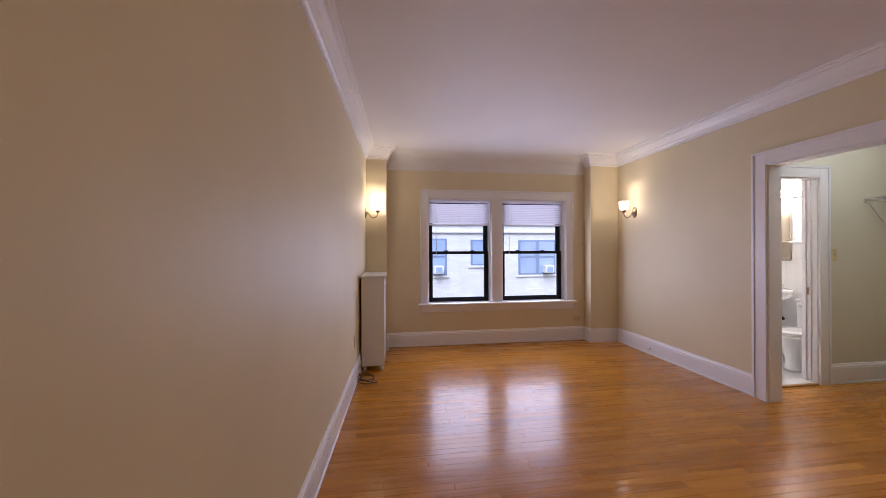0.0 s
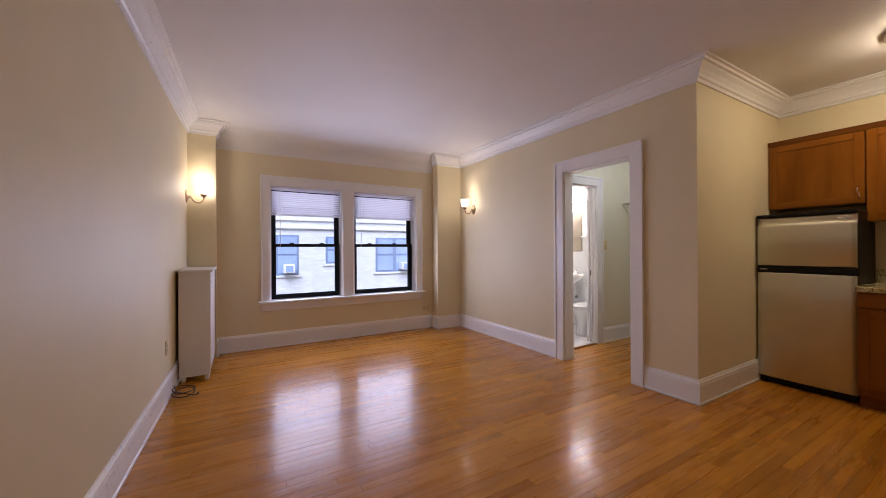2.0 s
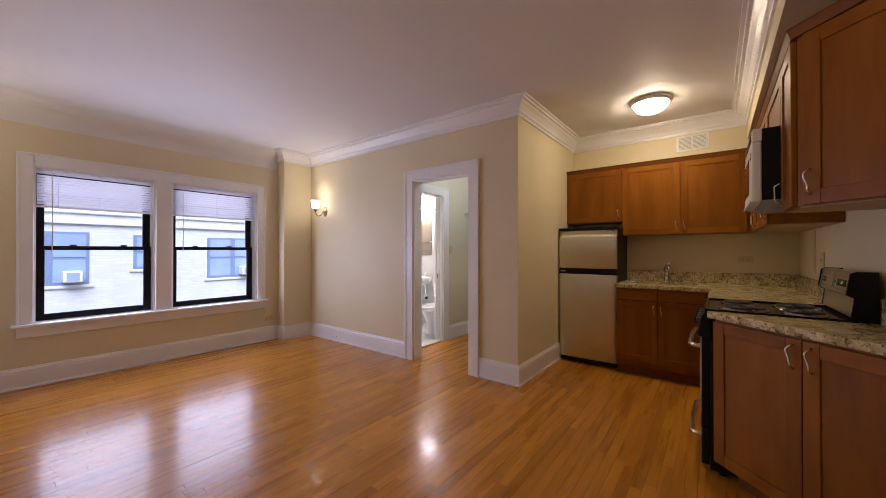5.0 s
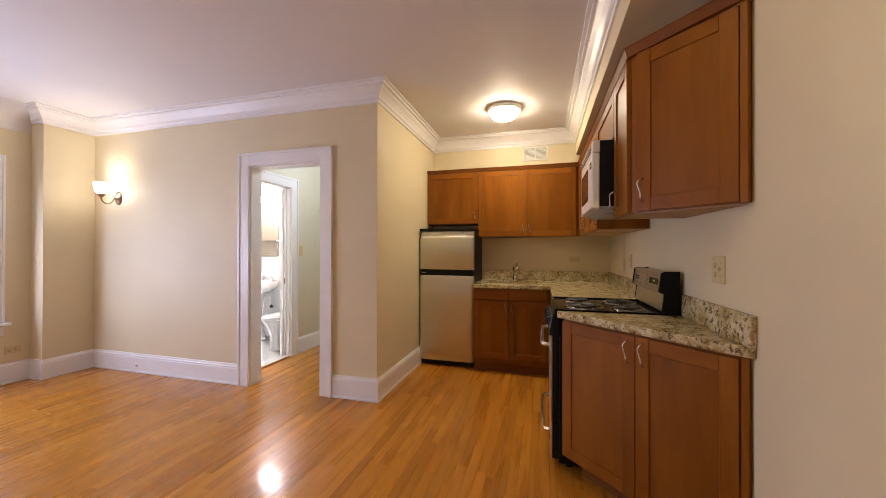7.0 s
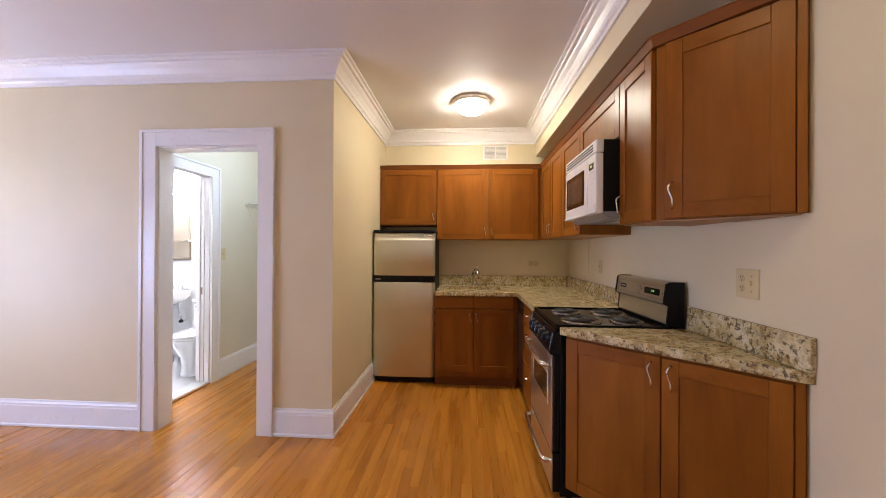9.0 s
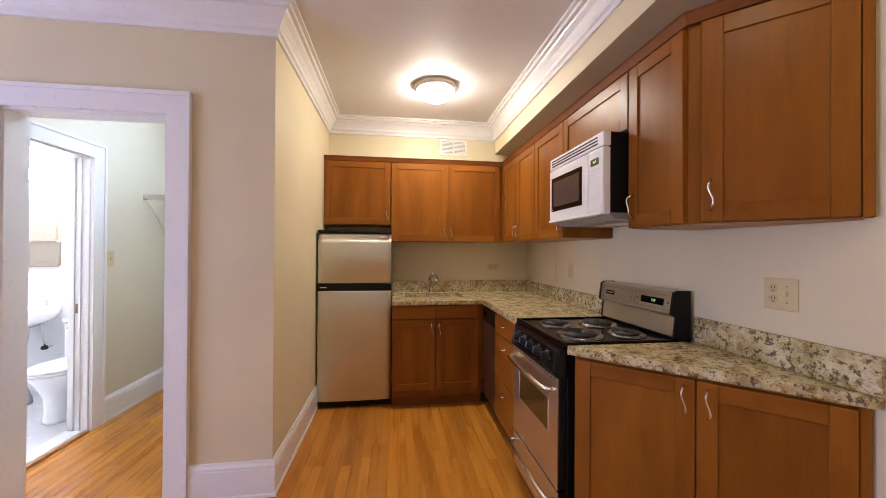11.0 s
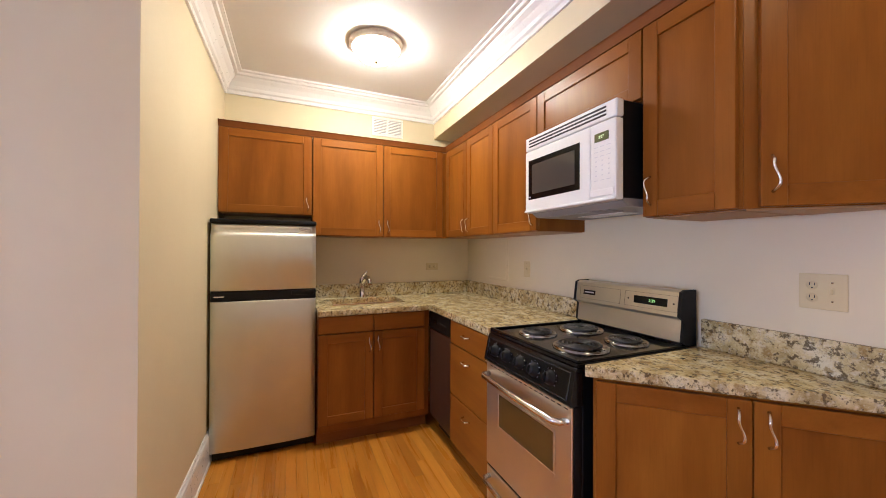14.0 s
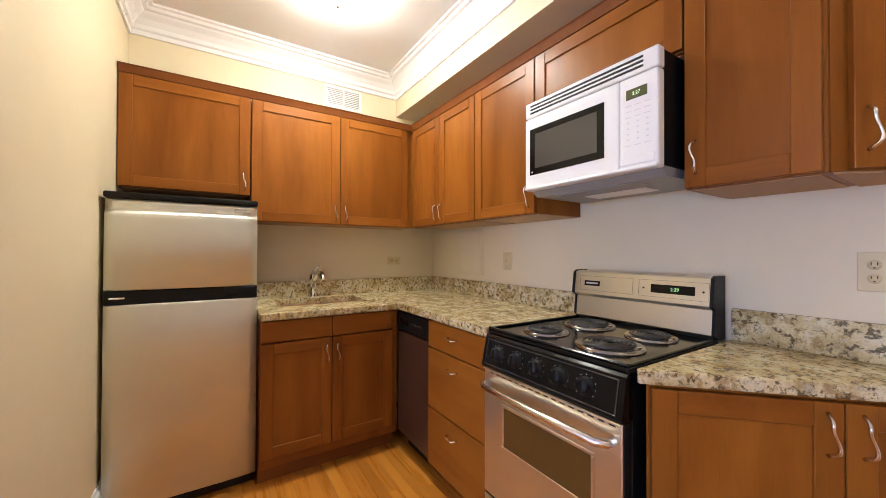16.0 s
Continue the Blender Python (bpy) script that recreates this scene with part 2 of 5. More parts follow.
nt.links.new(thin.outputs[0], both.inputs[2])
nt.links.new(both.outputs[0], nt.nodes["Material Output"].inputs[0])
WHITE = painted("white_plastic", (0.83, 0.82, 0.78), 0.3, 0.01, 500, 0.0)
PALE_GREY = painted("pale_grey_print", (0.66, 0.66, 0.67), 0.5, 0.02, 80, 0.0)
ALMOND = painted("almond_plastic", (0.66, 0.55, 0.30), 0.4, 0.03, 80, 0.03)
SLOT = painted("dark_slot", (0.03, 0.025, 0.02), 0.6, 0.1)
PORCELAIN = painted("porcelain", (0.84, 0.84, 0.84), 0.1, 0.02, 30, 0.0)
LAMP_RING = painted("lamp_ring_nickel", (0.74, 0.69, 0.63), 0.38, 0.04, 60, 0.0, 0.35)
BATH_CREAM = painted("bath_cabinet_cream", (0.34, 0.29, 0.22), 0.45, 0.04, 60, 0.03)
CABLE = painted("cable_rubber", (0.03, 0.018, 0.014), 0.5, 0.1)
TILE = tiles("bath_wall_tile", (0.82, 0.82, 0.82), (0.76, 0.76, 0.76), 0.108)
BATHFLOOR = painted("bath_floor_tile", (0.72, 0.72, 0.74), 0.25, 0.05, 40, 0.05)
SMOKE = painted("smoked_glass", (0.07, 0.065, 0.055), 0.07, 0.05, 30, 0.0)
OVENGLASS = painted("oven_glass", (0.105, 0.058, 0.014), 0.05, 0.1, 30, 0.0)
BORDER = painted("black_gloss_border", (0.035, 0.034, 0.033), 0.12, 0.1, 60, 0.0)
BRICK = tiles("pale_brick", (0.78, 0.79, 0.81), (0.66, 0.67, 0.70), 0.22, 0.8, True, 0.068)
STONE = painted("limestone", (0.74, 0.74, 0.74), 0.8, 0.08, 30, 0.2)
# far frames and opaque panes: the daylight's blue cast is put into their colour
FARFRAME = painted("grey_frame_sky_tint", (0.21, 0.28, 0.44), 0.5)
FARPANE = painted("far_sky_tint", (0.34, 0.46, 0.70), 0.1, 0.15)
GROUND = painted("court_concrete", (0.3, 0.3, 0.29), 0.9, 0.2, 20, 0.3)
MIRROR = painted("mirror_silver", (0.85, 0.85, 0.85), 0.02, 0.0, 20, 0.0, 1.0)
PANE = glass("window_glass")
SHADE_GLOW = glowing("lit_frosted_shade", (1.0, 0.90, 0.74), SCONCE_GLOW)
SCONCE_BULB = glowing("lit_sconce_bulb", (1.0, 0.90, 0.74), 128.0)
BOWL_GLOW = glowing("lit_frosted_bowl", (1.0, 0.86, 0.56), KITCHEN_GLOW)
BULB_GLOW = glowing("lit_vanity_bulb", (1.0, 0.96, 0.88), BATH_GLOW)
HALL_BULB = glowing("lit_hall_bowl", (0.80, 0.92, 1.0), HALL_GLOW)
for m in (CAB_V, CAB_X, CAB_Y, CAB_DARK):
    m.node_tree.nodes["Principled BSDF"].inputs["Specular IOR Level"].default_value = 0.17
for m in (BLACK, ENAMEL, SASH):
    m.node_tree.nodes["Principled BSDF"].inputs["Specular IOR Level"].default_value = 0.22
ENTRY_BULB = glowing("lit_entry_bowl", (1.0, 0.78, 0.36), 8.8)
PAN_CHROME = painted("drip_pan_chrome", (0.30, 0.29, 0.28), 0.16, 0.08, 60, 0.0, 1.0)
UNDER_GREY = painted("light_grey_metal", (0.29, 0.285, 0.275), 0.4, 0.03, 200, 0.0)
VENT_DARK = painted("vent_shadow_grey", (0.38, 0.38, 0.38), 0.7)
LED_GREEN = glowing("green_digits", (0.25, 1.0, 0.02), 0.22)
LED_PALE = glowing("pale_digits", (0.55, 1.0, 0.10), 0.28)
OLIVE = painted("olive_display", (0.085, 0.09, 0.03), 0.2, 0.1, 60, 0.0)


# ---------------- mesh helpers ----------------
def bx(bm, x0, x1, y0, y1, z0, z1, bevel=0.0, seg=1):
    vs = [bm.verts.new((x, y, z)) for x in (x0, x1) for y in (y0, y1) for z in (z0, z1)]
    fs = [bm.faces.new([vs[i] for i in q]) for q in ((0, 1, 3, 2), (4, 6, 7, 5), (0, 4, 5, 1), (2, 3, 7, 6), (0, 2, 6, 4), (1, 5, 7, 3))]
    if bevel:
        es = list({e for fc in fs for e in fc.edges})
        bmesh.ops.bevel(bm, geom=es, offset=bevel, segments=seg, affect="EDGES", profile=0.5)
    return bm


def box(x0, x1, y0, y1, z0, z1, bevel=0.0, seg=1):
    return bx(bmesh.new(), x0, x1, y0, y1, z0, z1, bevel, seg)


def prism(bm, poly, z0, z1, bevel=0.0):
    """An upright prism over the polygon poly, given in order round it."""
    a = [bm.verts.new((x, y, z0)) for x, y in poly]
    b = [bm.verts.new((x, y, z1)) for x, y in poly]
    n = len(poly)
    fs = [bm.faces.new(a[::-1]), bm.faces.new(b)]
    fs += [bm.faces.new((a[i], a[(i + 1) % n], b[(i + 1) % n], b[i])) for i in range(n)]
    if bevel:
        bmesh.ops.bevel(bm, geom=list({e for fc in fs for e in fc.edges}), offset=bevel, segments=2, affect="EDGES", profile=0.5)
    return bm


def tube(bm, pts, r, seg=10, closed=False, caps=True):
    pts = [Vector(p) for p in pts]
    n = len(pts)
    rings, prev = [], None
    for i, p in enumerate(pts):
        if closed:
            d = pts[(i + 1) % n] - pts[i - 1]
        else:
            d = pts[min(i + 1, n - 1)] - pts[max(i - 1, 0)]
        d.normalize()
        if prev is None:
            prev = d.orthogonal().normalized()
        u = (prev - d * prev.dot(d)).normalized()
        prev, v = u, d.cross(u)
        rr = r[i] if isinstance(r, (list, tuple)) else r
        rings.append([bm.verts.new(p + (u * math.cos(k * math.tau / seg) + v * math.sin(k * math.tau / seg)) * rr) for k in range(seg)])
    for i in range(n if closed else n - 1):
        a, b = rings[i], rings[(i + 1) % n]
        for k in range(seg):
            bm.faces.new((a[k], a[(k + 1) % seg], b[(k + 1) % seg], b[k])).smooth = True
    if caps and not closed:
        bm.faces.new(rings[0][::-1])
        bm.faces.new(rings[-1])
    return bm


def lathe(bm, prof, seg=24, at=(0, 0, 0), sx=1.0, sy=1.0, m=None):
    """Turns the profile of (radius, height) round the upright axis at a place; m: a pose for it."""
    m = m or Matrix.Identity(4)
    rings = []
    for r, z in prof:
        if r < 1e-5:
            rings.append([bm.verts.new(m @ Vector((at[0], at[1], at[2] + z)))])
        else:
            rings.append([bm.verts.new(m @ Vector((at[0] + sx * r * math.cos(k * math.tau / seg), at[1] + sy * r * math.sin(k * math.tau / seg), at[2] + z))) for k in range(seg)])
    for a, b in zip(rings, rings[1:]):
        for k in range(seg):
            q = [a[k % len(a)], a[(k + 1) % len(a)], b[(k + 1) % len(b)], b[k % len(b)]]
            q = list(dict.fromkeys(q))
            if len(q) > 2:
                bm.faces.new(q).smooth = True
    return bm


def sweep(path, prof, closed=False):
    """A moulding along the plan line path, the room on its left; prof: (distance from the wall, height), in order."""
    bm = bmesh.new()
    pts = [Vector((x, y)) for x, y in path]
    n = len(pts)
    cols = []
    for i, p in enumerate(pts):
        ds = []
        if i > 0:
            ds.append((p - pts[i - 1]).normalized())
        if i < n - 1:
            ds.append((pts[i + 1] - p).normalized())
        ns = [Vector((-d.y, d.x)) for d in ds]
        off = ns[0] if len(ns) == 1 else (ns[0] + ns[1]) / (1 + ns[0].dot(ns[1]))
        cols.append([bm.verts.new((p.x + off.x * d, p.y + off.y * d, z)) for d, z in prof])
    k = len(prof)
    for a, b in zip(cols, cols[1:]):
        for j in range(k):
            bm.faces.new((a[j], a[(j + 1) % k], b[(j + 1) % k], b[j]))
    bm.faces.new(cols[0])
    bm.faces.new(cols[-1][::-1])
    return bm


def mesh_of(name, bm, material):
    bmesh.ops.recalc_face_normals(bm, faces=bm.faces)
    me = bpy.data.meshes.new(name)
    bm.to_mesh(me)
    bm.free()
    me.materials.append(material)
    return me


def part(name, bm, material, parent, label=""):
    ob = new(name, mesh_of(name, bm, material))
    ob.parent = parent
    return tagged(ob, label)


def thing(name, label, category, m=None, group=""):
    ob = new(name)
    ob.empty_display_size = 0.05
    ob.matrix_basis = m or Matrix.Identity(4)
    return tagged(ob, label, category, group)


def solid(name, bm, material, label, category, group="", kind="", m=None):
    ob = new(name, mesh_of(name, bm, material))
    if m:
        ob.matrix_basis = m
    return tagged(ob, label, category, group, kind)


def structure(name, bm, material, label, category):
    return solid(name, bm, material, label, category, kind="structure")


def lettering(name, text, size, material, parent, m, label=""):
    cu = bpy.data.curves.new(name, "FONT")
    cu.body, cu.size, cu.extrude = text, size, 0.0004
    cu.align_x, cu.align_y = "CENTER", "CENTER"
    tmp = bpy.data.objects.new(name, cu)
    me = bpy.data.meshes.new_from_object(tmp)
    bpy.data.objects.remove(tmp)
    me.materials.append(material)
    ob = new(name, me)
    ob.parent = parent
    ob.matrix_basis = m
    return tagged(ob, label)


# ---------------- the shell ----------------
T = 0.15
structure("wall_west", prism(bmesh.new(), [(XL - T, -T), (west(-T), -T), (west(YW + 0.25), YW + 0.25), (XL - T, YW + 0.25)], 0, H), WALL, "long cream painted plaster wall", "wall")
structure("wall_south", box(XL, XK + T, -T, 0, 0, H), WALL, "cream painted wall behind the stove", "wall")
structure("wall_kitchen_east", box(XK, XK + T, 0, YP, 0, H), WALL, "cream painted kitchen end wall", "wall")
structure("wall_kitchen_north", box(0.12, HALL_X, YP, YP + T, 0, H), WALL, "cream painted wall between kitchen and hall", "wall")
bm = box(XR, XR + 0.12, YP, DOOR_A, 0, H)
bx(bm, XR, XR + 0.12, DOOR_A, DOOR_B, DOOR_H, H)
bx(bm, XR, XR + 0.12, DOOR_B, YW, 0, H)
structure("wall_east", bm, WALL, "cream painted wall with a white cased doorway", "wall")
bm = bmesh.new()
xs = [XL, WIN[0][0], WIN[0][1], WIN[1][0], WIN[1][1], HALL_X + T]
for a, b in ((0, 1), (2, 3), (4, 5)):
    bx(bm, xs[a], xs[b], YW, YW + 0.25, 0, H)
for a, b in WIN:
    bx(bm, a, b, YW, YW + 0.25, 0, WIN_B - 0.03)
    bx(bm, a, b, YW, YW + 0.25, WIN_T, H)
structure("wall_north", bm, WALL, "cream painted wall with a double window", "wall")
structure("pier_1", box(XL, PIER_L, PIER_Y, YW, 0, H), WALL, "cream painted corner pier beside the radiator cover", "pier")
structure("pier_2", box(PIER_R, XR, PIER_Y, YW, 0, H), WALL, "cream painted corner pier beside the window", "pier")
structure("soffit", box(XL, XK, 0, SOFFIT_Y, SOFFIT_Z, H), WALL, "cream painted soffit above the wall cabinets", "soffit")
bm = box(0.12, BD_A, HALL_Y, BATH_Y, 0, H)
bx(bm, BD_A, BD_B, HALL_Y, BATH_Y, BD_H, H)
bx(bm, BD_B, HALL_X, HALL_Y, BATH_Y, 0, H)
structure("wall_hall_north", bm, HALL_PAINT, "pale painted hall wall with the bathroom doorway", "wall")
structure("wall_hall_east", box(HALL_X, HALL_X + T, YP, YW, 0, H), HALL_PAINT, "pale painted wall at the end of the hall", "wall")
structure("wall_bath_east", box(BATH_X, BATH_X + 0.1, BATH_Y, YW, 0, H), TILE, "white tiled bathroom wall", "wall")
structure("wall_bath_west", box(0.12, 0.14, BATH_Y, YW, 0, H), TILE, "white tiled bathroom wall", "wall")
structure("wall_bath_north", box(0.14, BATH_X, YW - 0.02, YW, 0, H), TILE, "white tiled bathroom end wall", "wall")
structure("ceiling", box(XL - T, HALL_X + T, -T, YW + 0.25, H, H + 0.15), CEIL, "smooth white painted plaster ceiling", "ceiling")
structure("floor_slab", box(XL - T, HALL_X + T, -T, YW + 0.25, -0.15, -0.018), SUBFLOOR, "dark subfloor under the oak boards", "floor")

CROWN = ((0, H - 0.150), (0.013, H - 0.150), (0.015, H - 0.126), (0.027, H - 0.117), (0.032, H - 0.096), (0.052, H - 0.066), (0.074, H - 0.044),
         (0.080, H - 0.033), (0.099, H - 0.031), (0.104, H - 0.015), (0.124, H - 0.013), (0.126, H - 0.001), (0, H - 0.001))
structure("crown_moulding", sweep([(PIER_L, YW), (PIER_L, PIER_Y), (west(PIER_Y), PIER_Y), (west(SOFFIT_Y), SOFFIT_Y), (XK, SOFFIT_Y), (XK, YP), (XR, YP), (XR, PIER_Y), (PIER_R, PIER_Y), (PIER_R, YW)], CROWN),
          TRIM, "white stepped plaster crown moulding", "moulding")
COVE = [(0.21 - 0.21 * math.cos(math.radians(11.25 * i)), H - 0.001 - 0.24 + 0.24 * math.sin(math.radians(11.25 * i))) for i in range(9)] + [(0, H - 0.001)]
structure("window_cove", sweep([(PIER_R, YW), (PIER_L, YW)], COVE), CEIL, "plain white plaster cove over the window", "moulding")

BASE = ((0, 0.002), (0.024, 0.002), (0.024, 0.016), (0.018, 0.022), (0.018, 0.150), (0.016, 0.155), (0.016, 0.168), (0.009, 0.178), (0.006, 0.190), (0, 0.192))
CAS = 0.105
for i, (path, prof, label) in enumerate((
        ([(XR, DOOR_B + CAS), (XR, PIER_Y), (PIER_R, PIER_Y), (PIER_R, YW), (PIER_L, YW), (PIER_L, PIER_Y)], BASE, "tall white moulded baseboard under the window"),
        ([(west(PIER_Y), PIER_Y), (west(0), 0), (-1.20, 0)], BASE, "tall white moulded baseboard along the long wall"),
        ([(1.56, YP), (XR, YP), (XR, DOOR_A - CAS)], BASE, "tall white moulded baseboard round the wall corner"),
        ([(HALL_X, HALL_Y), (BD_B + 0.11, HALL_Y)], BASE, "tall white moulded baseboard in the hall"),
        ([(XR + 0.12, YP + T), (HALL_X, YP + T)], BASE, "tall white moulded baseboard in the hall"))):
    structure(f"baseboard_{i + 1}", sweep(path, prof), TRIM, label, "baseboard")


# ---------------- doorways ----------------
def casing(name, label, m, w, h, cw, depth):
    """A cased opening: local x across, y into the wall, z up; the opening's foot starts at the origin."""
    ob = thing(name, label, "doorway", m)
    ob["kind"] = "structure"
    for nm, a, b in (("jamb", -0.001, 0.018), ("jamb", w - 0.018, w + 0.001)):
        part(nm, box(a, b, 0.0, depth, 0, h, 0.002), TRIM, ob)
    part("head_jamb", box(0.018, w - 0.018, 0.0, depth, h - 0.018, h + 0.001, 0.002), TRIM, ob)
    for y0, y1 in ((-0.022, 0.0), (depth, depth + 0.022)):
        for a, b in ((-cw, 0.006), (w - 0.006, w + cw)):
            bm = box(a, b, y0, y1, 0.0, h + cw, 0.0012)
            o = -cw if a < 0 else w + cw - 0.022
            yy = y0 - 0.008 if y0 < 0 else y1
            bx(bm, o, o + 0.022, yy, yy + 0.008, 0, h + cw, 0.001)
            part("casing", bm, TRIM, ob)
        bm = box(0.006, w - 0.006, y0, y1, h - 0.006, h + cw, 0.0012)
        part("head_casing", bm, TRIM, ob)
        yy = y0 - 0.008 if y0 < 0 else y1
        part("back_band", box(-cw + 0.022, w + cw - 0.022, yy, yy + 0.008, h + cw - 0.022, h + cw, 0.001), TRIM, ob)
    return ob


casing("door_1", "white painted cased opening from room to hall", pose(XR, DOOR_B, 0, 0, 0, -90), DOOR_B - DOOR_A, DOOR_H, 0.11, 0.12)
d2 = casing("door_2", "white painted bathroom door frame with a steel strike plate", pose(BD_A, HALL_Y, 0), BD_B - BD_A, BD_H, 0.105, 0.12)
for y0 in (0.045, 0.085):
    part("door_stop", box(BD_B - BD_A - 0.030, BD_B - BD_A - 0.018, y0, y0 + 0.012, 0, BD_H - 0.018), TRIM, d2)
part("strike_plate", box(BD_B - BD_A - 0.0195, BD_B - BD_A - 0.017, 0.058, 0.083, 0.86, 0.93, 0.001), BRONZE, d2, "dull metal strike plate")
structure("threshold", box(BD_A + 0.02, BD_B - 0.02, HALL_Y + 0.012, BATH_Y + 0.02, 0.0, 0.018, 0.005), PORCELAIN, "white marble threshold under the bathroom door", "threshold")

structure("threshold_strip", box(BD_A + 0.02, BD_B - 0.02, HALL_Y - 0.02, HALL_Y + 0.0115, 0.0, 0.016, 0.004), OAK_SILL, "oak strip before the bathroom threshold", "threshold")

# ---------------- window ----------------
win = thing("window_1", "double-hung pair of black-framed windows in white casing", "window")
win["kind"] = "structure"
WX0, WX1, WTOP = -2.81, -0.60, 2.135
part("casing", box(WX0, WIN[0][0], YW - 0.024, YW, WIN_B, WTOP, 0.004), TRIM, win)
part("casing", box(WIN[1][1], WX1, YW - 0.024, YW, WIN_B, WTOP, 0.004), TRIM, win)
part("mullion", box(WIN[0][1], WIN[1][0], YW - 0.024, YW, WIN_B, WIN_T, 0.004), TRIM, win)
part("head_casing", box(WIN[0][0], WIN[1][1], YW - 0.024, YW, WIN_T, WTOP, 0.004), TRIM, win)
for x0, x1, z0, z1 in ((WX0, WX0 + 0.02, WIN_B, WTOP), (WX1 - 0.02, WX1, WIN_B, WTOP), (WX0 + 0.02, WX1 - 0.02, WTOP - 0.02, WTOP)):
    part("back_band", box(x0, x1, YW - 0.034, YW - 0.024, z0, z1, 0.003), TRIM, win)
part("window_sill", box(WX0 - 0.03, WX1 + 0.03, YW - 0.075, YW + 0.10, WIN_B - 0.03, WIN_B, 0.008, 2), TRIM, win, "white painted window stool")
part("apron", box(WX0, WX1, YW - 0.022, YW, WIN_B - 0.125, WIN_B - 0.03, 0.005), TRIM, win)
MEET = 1.27
for a, b in WIN:
    for x0, x1 in ((a, a + 0.015), (b - 0.015, b)):
        part("reveal", box(x0, x1, YW, YW + 0.11, WIN_B, WIN_T), TRIM, win)
    part("reveal", box(a + 0.015, b - 0.015, YW, YW + 0.11, WIN_T - 0.015, WIN_T), TRIM, win)
    for k, (z0, z1, y0) in enumerate(((WIN_B, MEET + 0.02, YW + 0.10), (MEET - 0.02, WIN_T - 0.015, YW + 0.14))):
        fw = 0.062
        sash = part("sash", box(a + 0.015, a + 0.015 + fw, y0, y0 + 0.038, z0, z1, 0.004), SASH, win, "black painted sash frame")
        bm = box(b - 0.015 - fw, b - 0.015, y0, y0 + 0.038, z0, z1, 0.004)
        part("stile", bm, SASH, sash)
        part("rail", box(a + 0.015 + fw, b - 0.015 - fw, y0, y0 + 0.038, z0, z0 + (0.06 if k == 0 else 0.035), 0.004), SASH, sash)
        part("rail", box(a + 0.015 + fw, b - 0.015 - fw, y0, y0 + 0.038, z1 - 0.04, z1, 0.004), SASH, sash)
        pane = part("pane", box(a + 0.05, b - 0.05, y0 + 0.017, y0 + 0.021, z0 + 0.03, z1 - 0.03), PANE, sash, "clear window pane")
        pane.visible_shadow = False
    for dx in (0.24, 0.62):
        part("sash_lock", box(a + dx, a + dx + 0.05, YW + 0.085, YW + 0.10, MEET + 0.02, MEET + 0.034, 0.003), SASH, win)

for a, b in WIN:
    bl = thing("venetian_blind", "raised white venetian blind hung inside the window frame", "blind", pose(a + 0.018, YW + 0.052, 0), "blinds in the window")
    w = b - a - 0.036
    part("headrail", box(0, w, -0.014, 0.014, WIN_T - 0.052, WIN_T - 0.027, 0.002), BLIND, bl)
    part("bottom_rail", box(0, w, -0.013, 0.013, 1.650, 1.672, 0.003), BLIND, bl)
    for k in range(11):
        bm = bmesh.new()
        z = 1.690 + k * 0.0252
        pr = [(-0.010, z - 0.0125), (-0.005, z - 0.002), (0.006, z + 0.0125)]
        rows = [[bm.verts.new((x, y, zz)) for y, zz in pr] for x in (0.003, w - 0.003)]
        for j in range(2):
            bm.faces.new((rows[0][j], rows[1][j], rows[1][j + 1], rows[0][j + 1]))
        bmesh.ops.solidify(bm, geom=list(bm.faces), thickness=0.0008)
        part("slat", bm, BLIND, bl)
    for fx in (0.14, w / 2, w - 0.14):
        part("ladder_cord", tube(bmesh.new(), [(fx, -0.0145, 1.66), (fx, -0.0145, WIN_T - 0.03)], 0.0012, 6), BLIND, bl)
    part("wand", tube(bmesh.new(), [(0.10, -0.022, WIN_T - 0.04), (0.103, -0.026, 1.6), (0.10, -0.024, 1.22)], 0.004, 8), WHITE, bl, "clear plastic tilt wand")

# ---------------- outside ----------------
structure("ground", box(-300, 300, YW + 1.0, 500, -6.3, -6.0), GROUND, "concrete court far below the window", "ground")
FY = 12.0
house = thing("apartment_building", "pale brick apartment building across the court", "building")
part("wall", box(-14, 14, FY, FY + 6, -6, 4.4), BRICK, house)
part("roof", box(-14.2, 14.2, FY - 0.2, FY + 6.2, 4.4, 4.7, 0.03), STONE, house)
for z, d, hh in ((1.84, 0.07, 0.08), (2.08, 0.05, 0.06), (2.45, 0.10, 0.12)):
    part("ledge", box(-14, 14, FY - d, FY, z, z + hh, 0.01), STONE, house)
part("parapet_band", box(-14, 14, FY - 0.03, FY, 2.57, 4.3), STONE, house)


